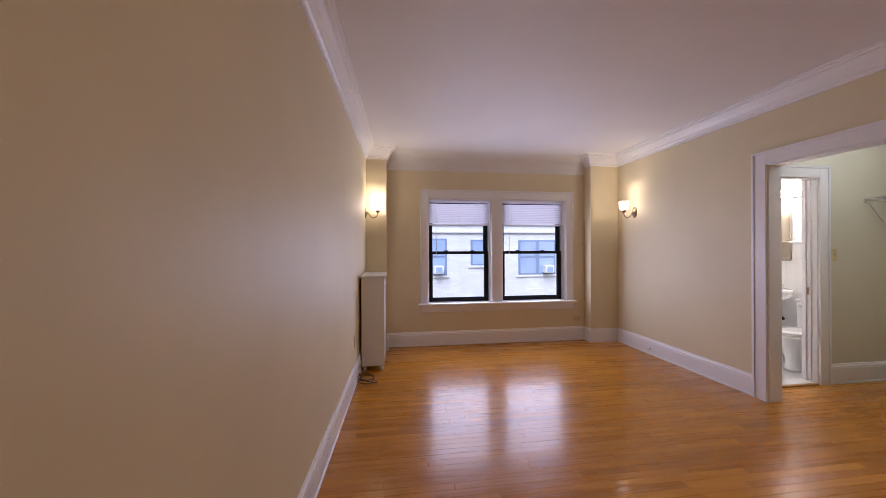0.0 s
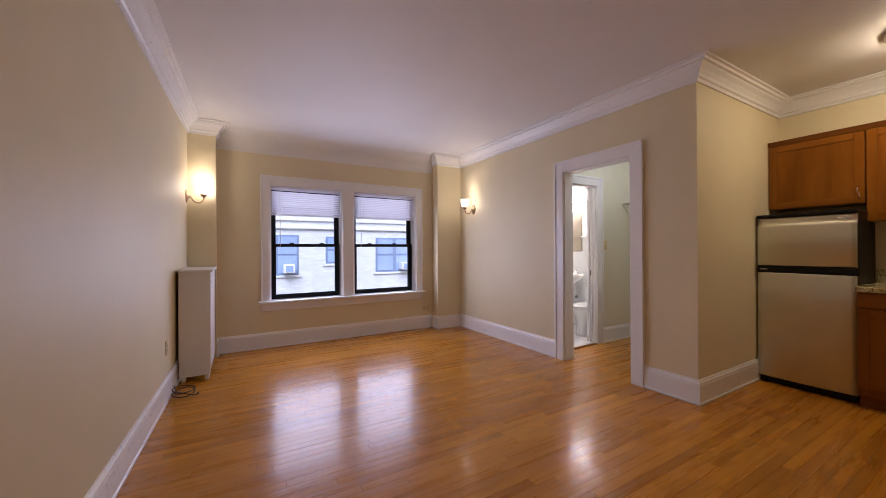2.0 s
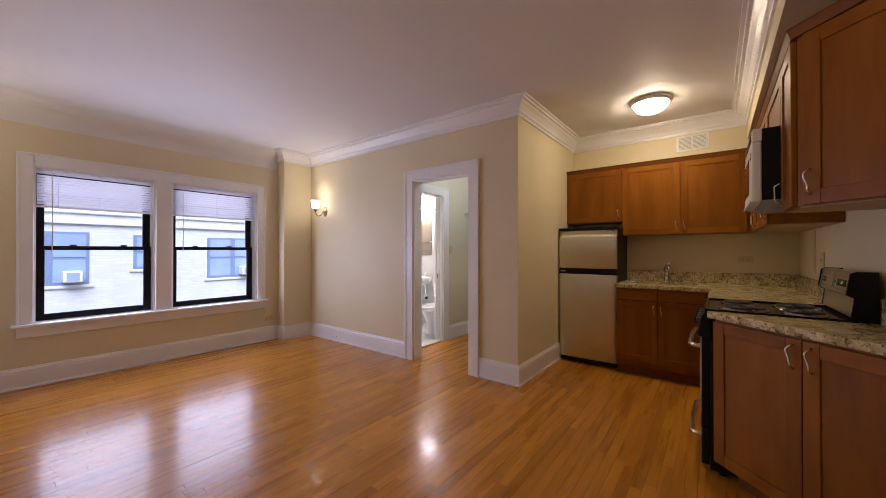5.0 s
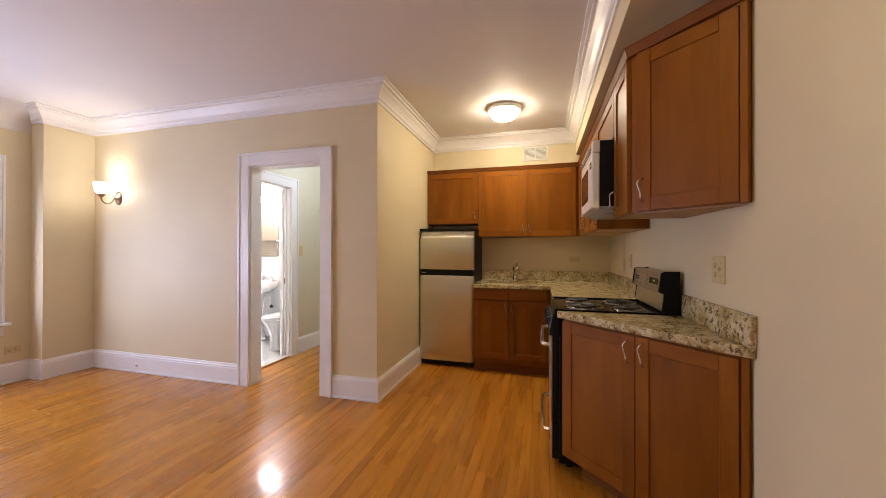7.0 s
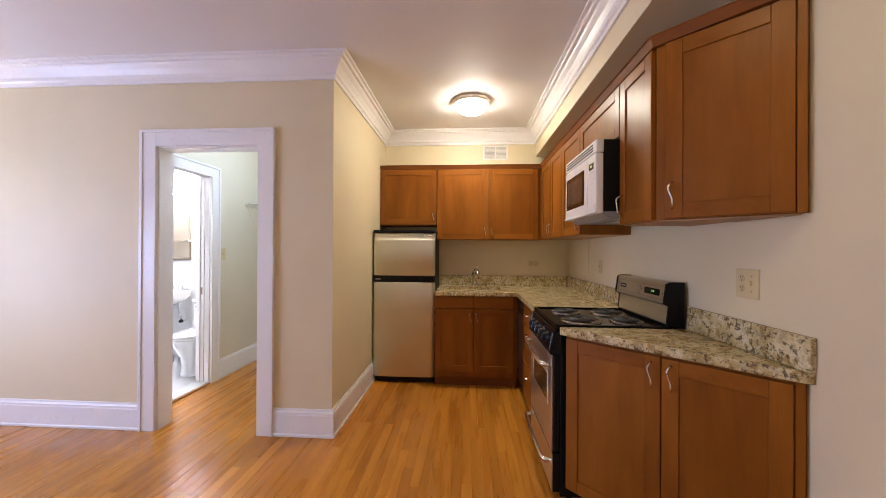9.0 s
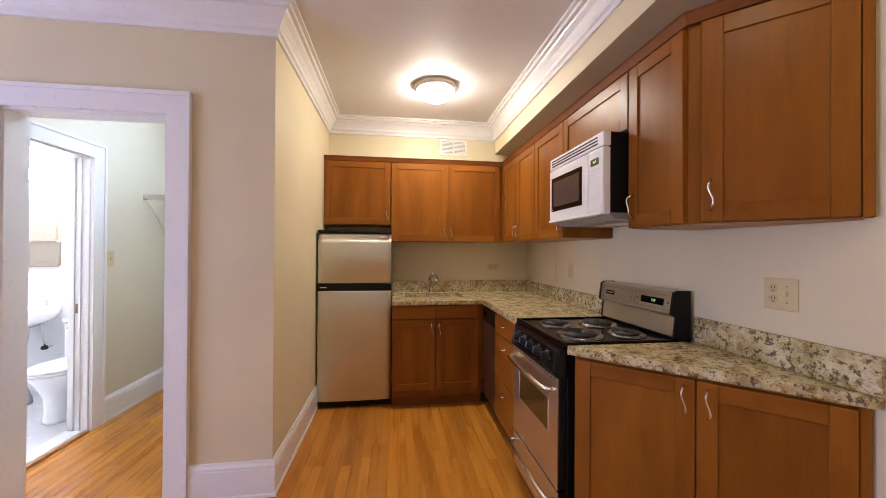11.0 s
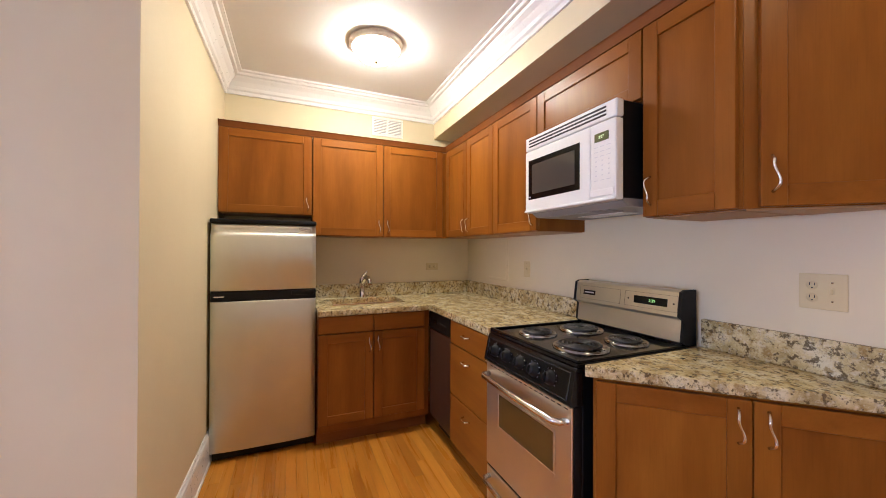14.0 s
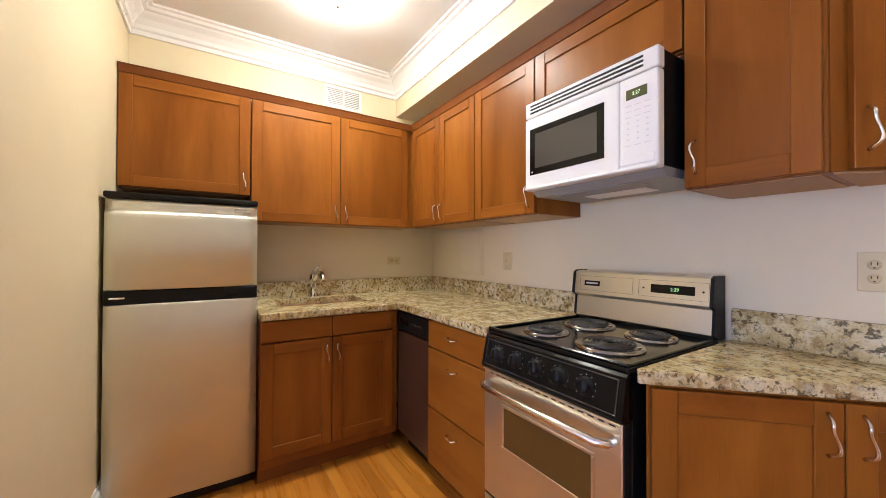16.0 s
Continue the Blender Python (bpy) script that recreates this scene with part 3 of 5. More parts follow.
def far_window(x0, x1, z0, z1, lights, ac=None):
    w = part("window", box(x0, x1, FY - 0.03, FY + 0.02, z0, z1, 0.01), FARFRAME, house, "grey framed window in sky-tinted colours")
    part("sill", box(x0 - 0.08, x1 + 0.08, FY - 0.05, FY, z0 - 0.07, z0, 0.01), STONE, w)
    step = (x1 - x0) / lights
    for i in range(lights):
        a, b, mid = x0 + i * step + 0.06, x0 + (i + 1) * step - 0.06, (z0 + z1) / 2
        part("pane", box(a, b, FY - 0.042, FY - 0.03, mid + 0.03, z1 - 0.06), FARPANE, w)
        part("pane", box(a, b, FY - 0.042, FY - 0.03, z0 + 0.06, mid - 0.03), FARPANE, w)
    if ac is not None:
        unit = part("air_conditioner", box(ac, ac + 0.30, FY - 0.32, FY - 0.04, z0 + 0.07, z0 + 0.32, 0.02), WHITE, w, "white window air conditioner")
        part("grille", box(ac + 0.05, ac + 0.25, FY - 0.33, FY - 0.318, z0 + 0.11, z0 + 0.28), FARPANE, unit)


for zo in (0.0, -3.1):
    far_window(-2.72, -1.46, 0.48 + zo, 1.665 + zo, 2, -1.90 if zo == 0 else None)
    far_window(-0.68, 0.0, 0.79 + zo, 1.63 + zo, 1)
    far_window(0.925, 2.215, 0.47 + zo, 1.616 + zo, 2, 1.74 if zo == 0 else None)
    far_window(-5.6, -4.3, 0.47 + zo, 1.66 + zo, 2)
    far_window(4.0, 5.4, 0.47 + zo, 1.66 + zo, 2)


# ---------------- kitchen cabinets ----------------
def wavy_pull(parent, x, y, z, length=0.105, level=False):
    """A wavy nickel pull, upright or level, standing off the face at y."""
    pts = []
    for i in range(17):
        s = i / 16
        along = (s - 0.5) * length
        side = (0.002 if level else 0.007) * math.sin(s * math.tau)
        out = -0.026 * min(1.0, math.sin(math.pi * s) * 2.2)
        pts.append((x + along, y + out, z + side) if level else (x + side, y + out, z + along))
    rad = [0.0034 + 0.0012 * abs(math.cos(math.pi * i / 16)) for i in range(17)]
    part("handle", tube(bmesh.new(), pts, rad, 8), NICKEL, parent, "wavy satin nickel pull")


def shaker_door(parent, x0, x1, z0, z1, grain, pull=None, name="door", st=0.058, flat=False):
    """A framed door with a sunk panel, its back on y = 0. pull: (x, z) or (x, z, True) for a level one."""
    t = 0.021
    if flat:
        d = part(name, box(x0, x1, -t, -0.001, z0, z1, 0.003), grain, parent)
    else:
        d = part(name, box(x0 + st - 0.004, x1 - st + 0.004, -0.0135, -0.002, z0 + st - 0.004, z1 - st + 0.004), CAB_V, parent)
        for a, b in ((x0, x0 + st), (x1 - st, x1)):
            part("stile", box(a, b, -t, -0.001, z0, z1, 0.002), CAB_V, d)
        for a, b in ((z0, z0 + st), (z1 - st, z1)):
            part("rail", box(x0 + st, x1 - st, -t + 0.0006, -0.001, a, b, 0.002), grain, d)
    if pull:
        wavy_pull(d, pull[0], -t, pull[1], 0.075 if len(pull) > 2 else 0.105, len(pull) > 2)
    return d


def cabinet(name, label, m, w, z0, z1, depth, doors, grain, group, toe=0.0):
    """doors: (x0, x1, z0, z1, pull, flat)."""
    ob = thing(name, label, "cabinet", m, group)
    part("body", box(0, w, 0.0, depth, z0, z1, 0.0015), CAB_V, ob)
    if not toe:
        part("bottom_panel", box(0.016, w - 0.016, 0.018, depth - 0.004, z0 - 0.003, z0 - 0.0004), CAB_RAW, ob, "pale plywood underside")
    if toe:
        part("toe_kick", box(0, w, 0.065, depth, 0.001, z0 - 0.0005), CAB_DARK, ob, "dark recessed toe kick")
    for x0, x1, a, b, pull, flat in doors:
        shaker_door(ob, x0, x1, a, b, grain, pull, "drawer_front" if flat else "door", flat=flat)
    return ob


UPZ0, UPZ1, UF = 1.415, 2.158, 1.362
g = "wall cabinets"
G = 0.003
# wall cabinets on the end wall: local x runs to smaller y
up_y = lambda y: pose(UF, y, 0, 0, 0, -90)
cabinet("wall_cabinet", "short cherry wall cabinet above the refrigerator", up_y(2.048), 0.608, 1.565, UPZ1, XK - UF - 0.002, [(G, 0.605, 1.568, UPZ1 - 0.003, (0.575, 1.65), False)], CAB_Y, g)
cabinet("wall_cabinet", "two-door cherry wall cabinet above the sink", up_y(1.437), 1.111, UPZ0, UPZ1, XK - UF - 0.002,
        [(G, 0.538, UPZ0 + G, UPZ1 - 0.003, (0.505, 1.50), False), (0.542, 1.06, UPZ0 + G, UPZ1 - 0.003, (0.575, 1.50), False)], CAB_Y, g)
# wall cabinets on the stove wall: local x runs to smaller x
SF = 0.325
up_x = lambda x: pose(x, SF, 0, 0, 0, 180)
cabinet("wall_cabinet", "two-door cherry wall cabinet in the corner", up_x(1.362), 0.805, UPZ0, UPZ1, SF - 0.002,
        [(0.024, 0.412, UPZ0 + G, UPZ1 - 0.003, (0.378, 1.50), False), (0.416, 0.803, UPZ0 + G, UPZ1 - 0.003, (0.45, 1.50), False)], CAB_X, g)
cabinet("wall_cabinet", "tall single-door cherry wall cabinet beside the microwave", up_x(0.556), 0.464, UPZ0, UPZ1, SF - 0.002,
        [(G, 0.461, UPZ0 + G, UPZ1 - 0.003, (0.428, 1.50), False)], CAB_X, g)
cabinet("wall_cabinet", "short cherry cabinet above the microwave", up_x(0.091), 0.636, 1.89, UPZ1, SF - 0.002, [(G, 0.633, 1.893, UPZ1 - 0.003, None, False)], CAB_X, g)
cabinet("wall_cabinet", "single-door cherry wall cabinet with a side pull", up_x(-0.546), 0.320, 1.432, UPZ1, SF - 0.002, [(G, 0.312, 1.435, UPZ1 - 0.003, (0.035, 1.53), False)], CAB_X, g)
# the angled end cabinet
end = thing("corner_end_cabinet", "angled cherry end wall cabinet with one door", "cabinet", None, g)
p0, p1 = (-0.867, SF), (-1.178, 0.003)
part("body", prism(bmesh.new(), [p0, p1, (p0[0], 0.003)], 1.432, UPZ1), CAB_V, end)
ang = math.degrees(math.atan2(p1[1] - p0[1], p1[0] - p0[0]))
dl = math.dist(p0, p1)
em = part("face_frame", box(0.001, dl - 0.001, -0.002, 0.004, 1.432, UPZ1), CAB_V, end)
em.matrix_basis = pose(p0[0], p0[1], 0, 0, 0, ang)
em2 = shaker_door(end, 0.035, dl - 0.03, 1.436, UPZ1 - 0.003, CAB_X, (0.062, 1.53), st=0.062)
em2.matrix_basis = pose(p0[0], p0[1], 0, 0, 0, ang) @ pose(0, -0.002, 0)
part("side_stile", box(dl - 0.027, dl - 0.002, -0.024, -0.002, 1.432, UPZ1, 0.002), CAB_V, end).matrix_basis = pose(p0[0], p0[1], 0, 0, 0, ang)

# dark top moulding round all wall cabinets
MOULD = ((0, UPZ1), (0.022, UPZ1), (0.026, UPZ1 + 0.012), (0.034, UPZ1 + 0.035), (0.040, UPZ1 + 0.041), (0, UPZ1 + 0.041))
solid("cabinet_moulding", sweep([(-1.20, 0.01), (-0.867, SF), (UF, SF), (UF, 2.047)], MOULD), CAB_DARK, "dark cherry moulding along the cabinet tops", "moulding")
bm = prism(bmesh.new(), [(-0.872, 0.01), (-0.872, SF - 0.008), (-1.16, 0.01)], 1.426, 1.4318)
solid("cabinet_underside", bm, CAB_RAW, "pale plywood underside of the end cabinet", "panel")

# base cabinets
BF, BY = 0.965, 0.628
gb = "base cabinets"
cabinet("sink_base_cabinet", "two-door cherry sink cabinet with false drawer fronts", pose(BF, 1.418, 0, 0, 0, -90), 0.775, 0.10, 0.872, XK - BF - 0.002,
        [(G, 0.362, 0.755, 0.866, None, True), (0.366, 0.735, 0.755, 0.866, None, True),
         (G, 0.362, 0.155, 0.748, (0.335, 0.665), False), (0.366, 0.735, 0.155, 0.748, (0.395, 0.665), False)], CAB_Y, gb, 0.1)
cabinet("drawer_base_cabinet", "cherry base cabinet with three drawers", pose(0.565, BY, 0, 0, 0, 180), 0.49, 0.10, 0.872, BY - 0.002,
        [(G, 0.487, 0.728, 0.866, (0.235, 0.808, True), True), (G, 0.487, 0.412, 0.722, (0.235, 0.655, True), True), (G, 0.487, 0.106, 0.406, (0.235, 0.335, True), True)], CAB_X, gb, 0.1)
dw = thing("dishwasher", "narrow dishwasher with dark front and black control strip", "dishwasher", pose(0.962, BY, 0, 0, 0, 180))
part("body", box(0, 0.392, 0.02, BY - 0.01, 0.1, 0.868), BLACK, dw)
part("door", box(0.004, 0.388, -0.012, 0.02, 0.115, 0.742, 0.006, 2), DISH, dw, "dark glossy door panel")
cp = part("control_panel", box(0.004, 0.388, -0.018, 0.02, 0.748, 0.864, 0.006, 2), BLACK, dw, "black control panel")
for k in range(4):
    part("button", box(0.20 + k * 0.032, 0.222 + k * 0.032, -0.0205, -0.018, 0.80, 0.812, 0.001), SLOT, cp)
part("latch", box(0.05, 0.16, -0.021, -0.018, 0.79, 0.825, 0.002), ENAMEL, cp)
part("toe_kick", box(0.0, 0.392, 0.065, 0.10, 0.001, 0.098), BLACK, dw)

# the angled base cabinet beside the stove
be = thing("angled_base_cabinet", "angled two-door cherry base cabinet beside the stove", "cabinet", None, gb)
q0, q1 = (-0.568, 0.612), (-1.175, 0.005)
part("body", prism(bmesh.new(), [q0, q1, (q0[0], 0.005)], 0.10, 0.872), CAB_V, be)
part("toe_kick", prism(bmesh.new(), [(q0[0], q0[1] - 0.10), (q1[0] + 0.10, 0.005), (q0[0], 0.005)], 0.001, 0.0995), CAB_DARK, be, "dark recessed toe kick")
ang2 = math.degrees(math.atan2(q1[1] - q0[1], q1[0] - q0[0]))
ql = math.dist(q0, q1)
half = 0.435
for a, b, px in ((0.008, half - 0.002, half - 0.036), (half + 0.002, ql - 0.03, half + 0.036)):
    dd = shaker_door(be, a, b, 0.108, 0.862, CAB_X, (px, 0.785), st=0.062)
    dd.matrix_basis = pose(q0[0], q0[1], 0, 0, 0, ang2)
part("side_stile", box(ql - 0.028, ql - 0.002, -0.012, -0.001, 0.10, 0.872, 0.002), CAB_V, be).matrix_basis = pose(q0[0], q0[1], 0, 0, 0, ang2)

# worktops
CT0, CT1 = 0.874, 0.912
SX0, SX1, SY0, SY1 = 1.13, 1.46, 0.77, 1.30
FE, SE = 0.935, 0.655
wt = thing("worktop", "speckled granite worktop with a sink cut-out", "worktop")
bm = bmesh.new()
bx(bm, FE, SX0, SE, 1.422, CT0, CT1)
bx(bm, SX1, XK - 0.002, SE, 1.422, CT0, CT1)
bx(bm, SX0, SX1, SE, SY0, CT0, CT1)
bx(bm, SX0, SX1, SY1, 1.422, CT0, CT1)
bx(bm, 0.066, XK - 0.002, 0.002, SE, CT0, CT1)
bmesh.ops.remove_doubles(bm, verts=bm.verts, dist=0.0001)
part("slab", bm, GRANITE, wt)
part("front_edge", box(FE - 0.012, FE - 0.0004, SE - 0.0005, 1.422, CT0 - 0.002, CT1 - 0.001, 0.005, 2), GRANITE, wt)
part("front_edge", box(0.066, FE - 0.0004, SE - 0.0125, SE - 0.001, CT0 - 0.002, CT1 - 0.001, 0.005, 2), GRANITE, wt)
part("backsplash", box(XK - 0.022, XK - 0.002, 0.0225, 1.422, CT1, 1.022, 0.002), GRANITE, wt)
part("backsplash", box(0.066, XK - 0.002, 0.002, 0.022, CT1, 1.022, 0.002), GRANITE, wt)
wt2 = thing("worktop", "angled granite worktop beside the stove", "worktop")
part("slab", prism(bmesh.new(), [(-0.558, 0.002), (-0.556, 0.638), (-0.568, 0.648), (-1.195, 0.022), (-1.203, 0.002)], CT0, CT1, 0.004), GRANITE, wt2)
part("backsplash", box(-1.205, -0.562, 0.002, 0.022, CT1 + 0.0005, 1.027, 0.002), GRANITE, wt2)

# sink and tap
sk = thing("sink", "stainless steel undermount kitchen sink", "sink")
bm = bmesh.new()
rim = [(SX0, SY0), (SX1, SY0), (SX1, SY1), (SX0, SY1)]
inn = [(SX0 + 0.02, SY0 + 0.02), (SX1 - 0.02, SY0 + 0.02), (SX1 - 0.02, SY1 - 0.02), (SX0 + 0.02, SY1 - 0.02)]
r0 = [bm.verts.new((x, y, CT0)) for x, y in rim]
r1 = [bm.verts.new((x, y, CT0 - 0.012)) for x, y in rim]
r2 = [bm.verts.new((x, y, CT0 - 0.16)) for x, y in inn]
for a, b in ((r0, r1), (r1, r2)):
    for i in range(4):
        bm.faces.new((a[i], a[(i + 1) % 4], b[(i + 1) % 4], b[i]))
bm.faces.new(r2)
part("basin", bm, SINK_STEEL, sk)
part("drain", lathe(bmesh.new(), [(0, 0.004), (0.03, 0.004), (0.04, 0.0)], 20, ((SX0 + SX1) / 2, (SY0 + SY1) / 2, CT0 - 0.159)), CHROME, sk)
tap = thing("kitchen_tap", "single-lever chrome kitchen tap behind the sink", "tap", pose(1.515, 1.035, CT1))
part("base", lathe(bmesh.new(), [(0, 0), (0.030, 0), (0.030, 0.007), (0.024, 0.013), (0.022, 0.05), (0.0225, 0.11), (0.026, 0.118), (0.026, 0.150), (0.021, 0.166), (0, 0.170)], 24), CHROME, tap)
part("spout", tube(bmesh.new(), [(-0.008, -0.002, 0.10), (-0.035, -0.010, 0.142), (-0.075, -0.020, 0.172), (-0.115, -0.030, 0.170), (-0.142, -0.036, 0.142), (-0.150, -0.038, 0.115)], [0.016, 0.017, 0.017, 0.018, 0.019, 0.017], 14), CHROME, tap)
part("lever", tube(bmesh.new(), [(0, 0, 0.165), (-0.004, -0.010, 0.184), (-0.010, -0.030, 0.205), (-0.014, -0.042, 0.222)], [0.013, 0.011, 0.008, 0.006], 10), CHROME, tap)

# ---------------- refrigerator ----------------
fr = thing("refrigerator", "two-door top-freezer refrigerator, stainless front and black sides", "refrigerator", pose(1.028, 2.033, 0, 0, 0, -90))
FW, FD = 0.605, 0.56
part("body", box(0.002, FW - 0.002, 0.062, FD, 0.03, 1.478, 0.006), BLACK, fr, "black textured cabinet")
part("base_grille", box(0.01, FW - 0.01, 0.03, 0.07, 0.012, 0.062, 0.004), BLACK, fr)


def curved_door(x0, x1, z0, z1, depth, bulge, roll, brow=False):
    """A door with a softly bowed front whose upper edge rolls back over the height roll; brow: a soft step under the top."""
    bm = bmesh.new()
    n, steps = 16, 8
    levels = [(z0, 0.004), (z0 + 0.004, 0.0)] + [(z1 - roll + roll * math.sin(math.pi / 2 * k / steps), 0.42 * roll * (1 - math.cos(math.pi / 2 * k / steps))) for k in range(steps + 1)]
    if brow:
        levels = [(z0, 0.004), (z0 + 0.004, 0.0), (z1 - 0.085, 0.0), (z1 - 0.074, 0.0006), (z1 - 0.066, 0.0036), (z1 - 0.060, 0.0075), (z1 - 0.054, 0.0116), (z1 - 0.047, 0.0146), (z1 - 0.038, 0.0160), (z1 - 0.020, 0.0168), (z1 - 0.004, 0.0176), (z1, 0.020)]
    rings = []
    for z, back in levels:
        front = [(x0 + (x1 - x0) * i / n, 0.012 - bulge * (1 - (2 * i / n - 1) ** 4) + back) for i in range(n + 1)]
        rings.append([bm.verts.new((x, y, z)) for x, y in front + [(x1, depth), (x0, depth)]])
    m = len(rings[0])
    for a, b in zip(rings, rings[1:]):
        for k in range(m):
            fc = bm.faces.new((a[k], a[(k + 1) % m], b[(k + 1) % m], b[k]))
            fc.smooth = k < n
    bm.faces.new(rings[0][::-1])
    bm.faces.new(rings[-1])
    return bm


fd = part("freezer_door", curved_door(0, FW, 1.05, 1.468, 0.058, 0.012, 0.085, True), STEEL_Y, fr, "brushed stainless freezer door")
part("badge", box(FW - 0.105, FW - 0.035, 0.0130, 0.022, 1.430, 1.448, 0.001), CHROME, fd)
ld = part("fridge_door", curved_door(0, FW, 0.062, 0.985, 0.058, 0.012, 0.012), STEEL_Y, fr, "brushed stainless refrigerator door")
part("top_cap", box(-0.003, FW + 0.003, -0.004, FD, 1.469, 1.497, 0.008, 2), BLACK, fr, "black top cap")
part("handle_band", box(0.0, FW, 0.004, 0.058, 0.986, 1.049, 0.004), BLACK, fr, "black recessed handle band")
part("handle", box(FW - 0.15, FW - 0.01, -0.003, 0.004, 1.012, 1.046, 0.006, 2), BLACK, fr)
part("hinge", box(0.02, 0.075, -0.004, 0.004, 1.012, 1.020, 0.002), NICKEL, fr)
for fx in (0.05, FW - 0.05):
    for fy in (0.09, FD - 0.05):
        part("foot", lathe(bmesh.new(), [(0, 0), (0.018, 0), (0.018, 0.012), (0.01, 0.014), (0.01, 0.032), (0, 0.032)], 12, (fx, fy, 0)), BLACK, fr)

# ---------------- stove ----------------
SW = 0.596
st = thing("stove", "electric coil stove with black top and stainless oven door", "stove", pose(0.052, 0.660, 0, 0, 0, 180))
SD = 0.64
part("body", box(0.002, SW - 0.002, 0.025, SD, 0.03, 0.895, 0.003), BLACK, st, "black enamel sides")
bm = box(0, SW, 0.0, SD - 0.06, 0.895, 0.912, 0.005, 2)
bx(bm, 0, SW, 0.0, 0.016, 0.911, 0.922, 0.004)
bx(bm, 0, 0.014, 0.016, SD - 0.06, 0.911, 0.920, 0.003)
bx(bm, SW - 0.014, SW, 0.016, SD - 0.06, 0.911, 0.920, 0.003)
top = part("cooktop", bm, ENAMEL, st, "black enamel cooktop")
for cx, cy, r in ((0.165, 0.165, 0.078), (0.43, 0.175, 0.098), (0.18, 0.42, 0.092), (0.44, 0.42, 0.078)):
    pan = part("drip_pan", lathe(bmesh.new(), [(0.02, 0.0012), (r * 0.82, 0.0015), (r * 0.99, 0.006), (r * 1.06, 0.0095), (r * 1.12, 0.008), (r * 1.14, 0.001)], 36, (cx, cy, 0.911)), PAN_CHROME, top, "chrome drip pan")
    pts = []
    turns = 5.0 if r > 0.085 else 4.0
    for i in range(int(turns * 22)):
        s = i / (turns * 22)
        a = s * turns * math.tau
        pts.append((cx + (0.018 + (r * 0.93 - 0.018) * s) * math.cos(a), cy + (0.018 + (r * 0.93 - 0.018) * s) * math.sin(a), 0.9245))
    part("coil", tube(bmesh.new(), pts, 0.0052, 7), COIL, pan, "dark spiral heating coil")
    bm = bmesh.new()
    for k in range(3):
        a = k * math.tau / 3 + 0.5
        tube(bm, [(cx, cy, 0.917), (cx + r * 0.98 * math.cos(a), cy + r * 0.98 * math.sin(a), 0.918)], 0.0026, 6)
    part("coil_support", bm, CHROME, pan)


def slanted(x0, x1, pts):
    bm = bmesh.new()
    a = [bm.verts.new((x0, y, z)) for y, z in pts]
    b = [bm.verts.new((x1, y, z)) for y, z in pts]
    n = len(pts)
    bm.faces.new(a), bm.faces.new(b[::-1])
    for i in range(n):
        bm.faces.new((a[i], a[(i + 1) % n], b[(i + 1) % n], b[i]))
    return bm


panel = part("control_panel", slanted(0.0, SW, [(0.026, 0.894), (0.0, 0.894), (-0.008, 0.886), (-0.032, 0.772), (-0.026, 0.764), (0.026, 0.764)]), ENAMEL, st, "black slanted knob panel")
tilt = math.degrees(math.atan2(0.024, 0.114))
bm = bmesh.new()
for x0, x1, v0, v1 in ((0.018, SW - 0.018, -0.050, -0.046), (0.018, SW - 0.018, 0.046, 0.050), (0.018, 0.022, -0.046, 0.046), (SW - 0.022, SW - 0.018, -0.046, 0.046)):
    bx(bm, x0, x1, v0, v1, 0.0004, 0.0030, 0.0012)
part("raised_border", bm, BORDER, panel, "raised glossy border").matrix_basis = pose(0, -0.0195, 0.829, 90 - tilt, 0, 0)
part("trim_strip", box(0.004, SW - 0.004, -0.030, -0.024, 0.757, 0.763, 0.002), STEEL_X, panel, "thin stainless strip")
for i in range(5):
    kx = 0.085 + i * 0.098
    km = pose(kx, -0.0195, 0.829, 90 - tilt, 0, 0)
    knob = part("knob", lathe(bmesh.new(), [(0, 0.026), (0.017, 0.026), (0.021, 0.020), (0.024, 0.004), (0.030, 0.003), (0.030, 0)], 22, m=km), BLACK, panel, "black round control knob")
    part("grip", bx(bmesh.new(), -0.004, 0.004, -0.018, 0.018, 0.018, 0.030, 0.002), ENAMEL, knob).matrix_basis = km
    bm = bmesh.new()
    for k in range(9):
        a = math.radians(-130 + k * 32)
        c = Vector((0.035 * math.sin(a), 0.035 * math.cos(a)))
        bx(bm, c.x - 0.0012, c.x + 0.0012, c.y - 0.0012, c.y + 0.0012, 0.0006, 0.0012)
    part("dial_mark", bm, PALE_GREY, knob).matrix_basis = km
bm = bmesh.new()
for k in range(16):
    bx(bm, 0.04 + k * 0.034, 0.064 + k * 0.034, -0.0205, -0.012, 0.744, 0.752, 0.002)
od = part("oven_door", box(0.004, SW - 0.004, -0.020, -0.012, 0.262, 0.760, 0.003, 2), STEEL_X, st, "brushed stainless oven door")
part("door_liner", box(0.003, SW - 0.003, -0.0118, 0.022, 0.261, 0.761, 0.002), BLACK, od, "black door edge")
part("vent_slots", bm, SLOT, od)
fm = box(0.108, 0.508, -0.0235, -0.019, 0.474, 0.486, 0.002)
bx(fm, 0.108, 0.508, -0.0235, -0.019, 0.634, 0.646, 0.002)
bx(fm, 0.108, 0.120, -0.0235, -0.019, 0.486, 0.634, 0.002)
bx(fm, 0.496, 0.508, -0.0235, -0.019, 0.486, 0.634, 0.002)
part("window_trim", fm, STEEL_X, od)
part("oven_window", box(0.119, 0.497, -0.0215, -0.0195, 0.485, 0.635), OVENGLASS, od, "dark amber oven glass")
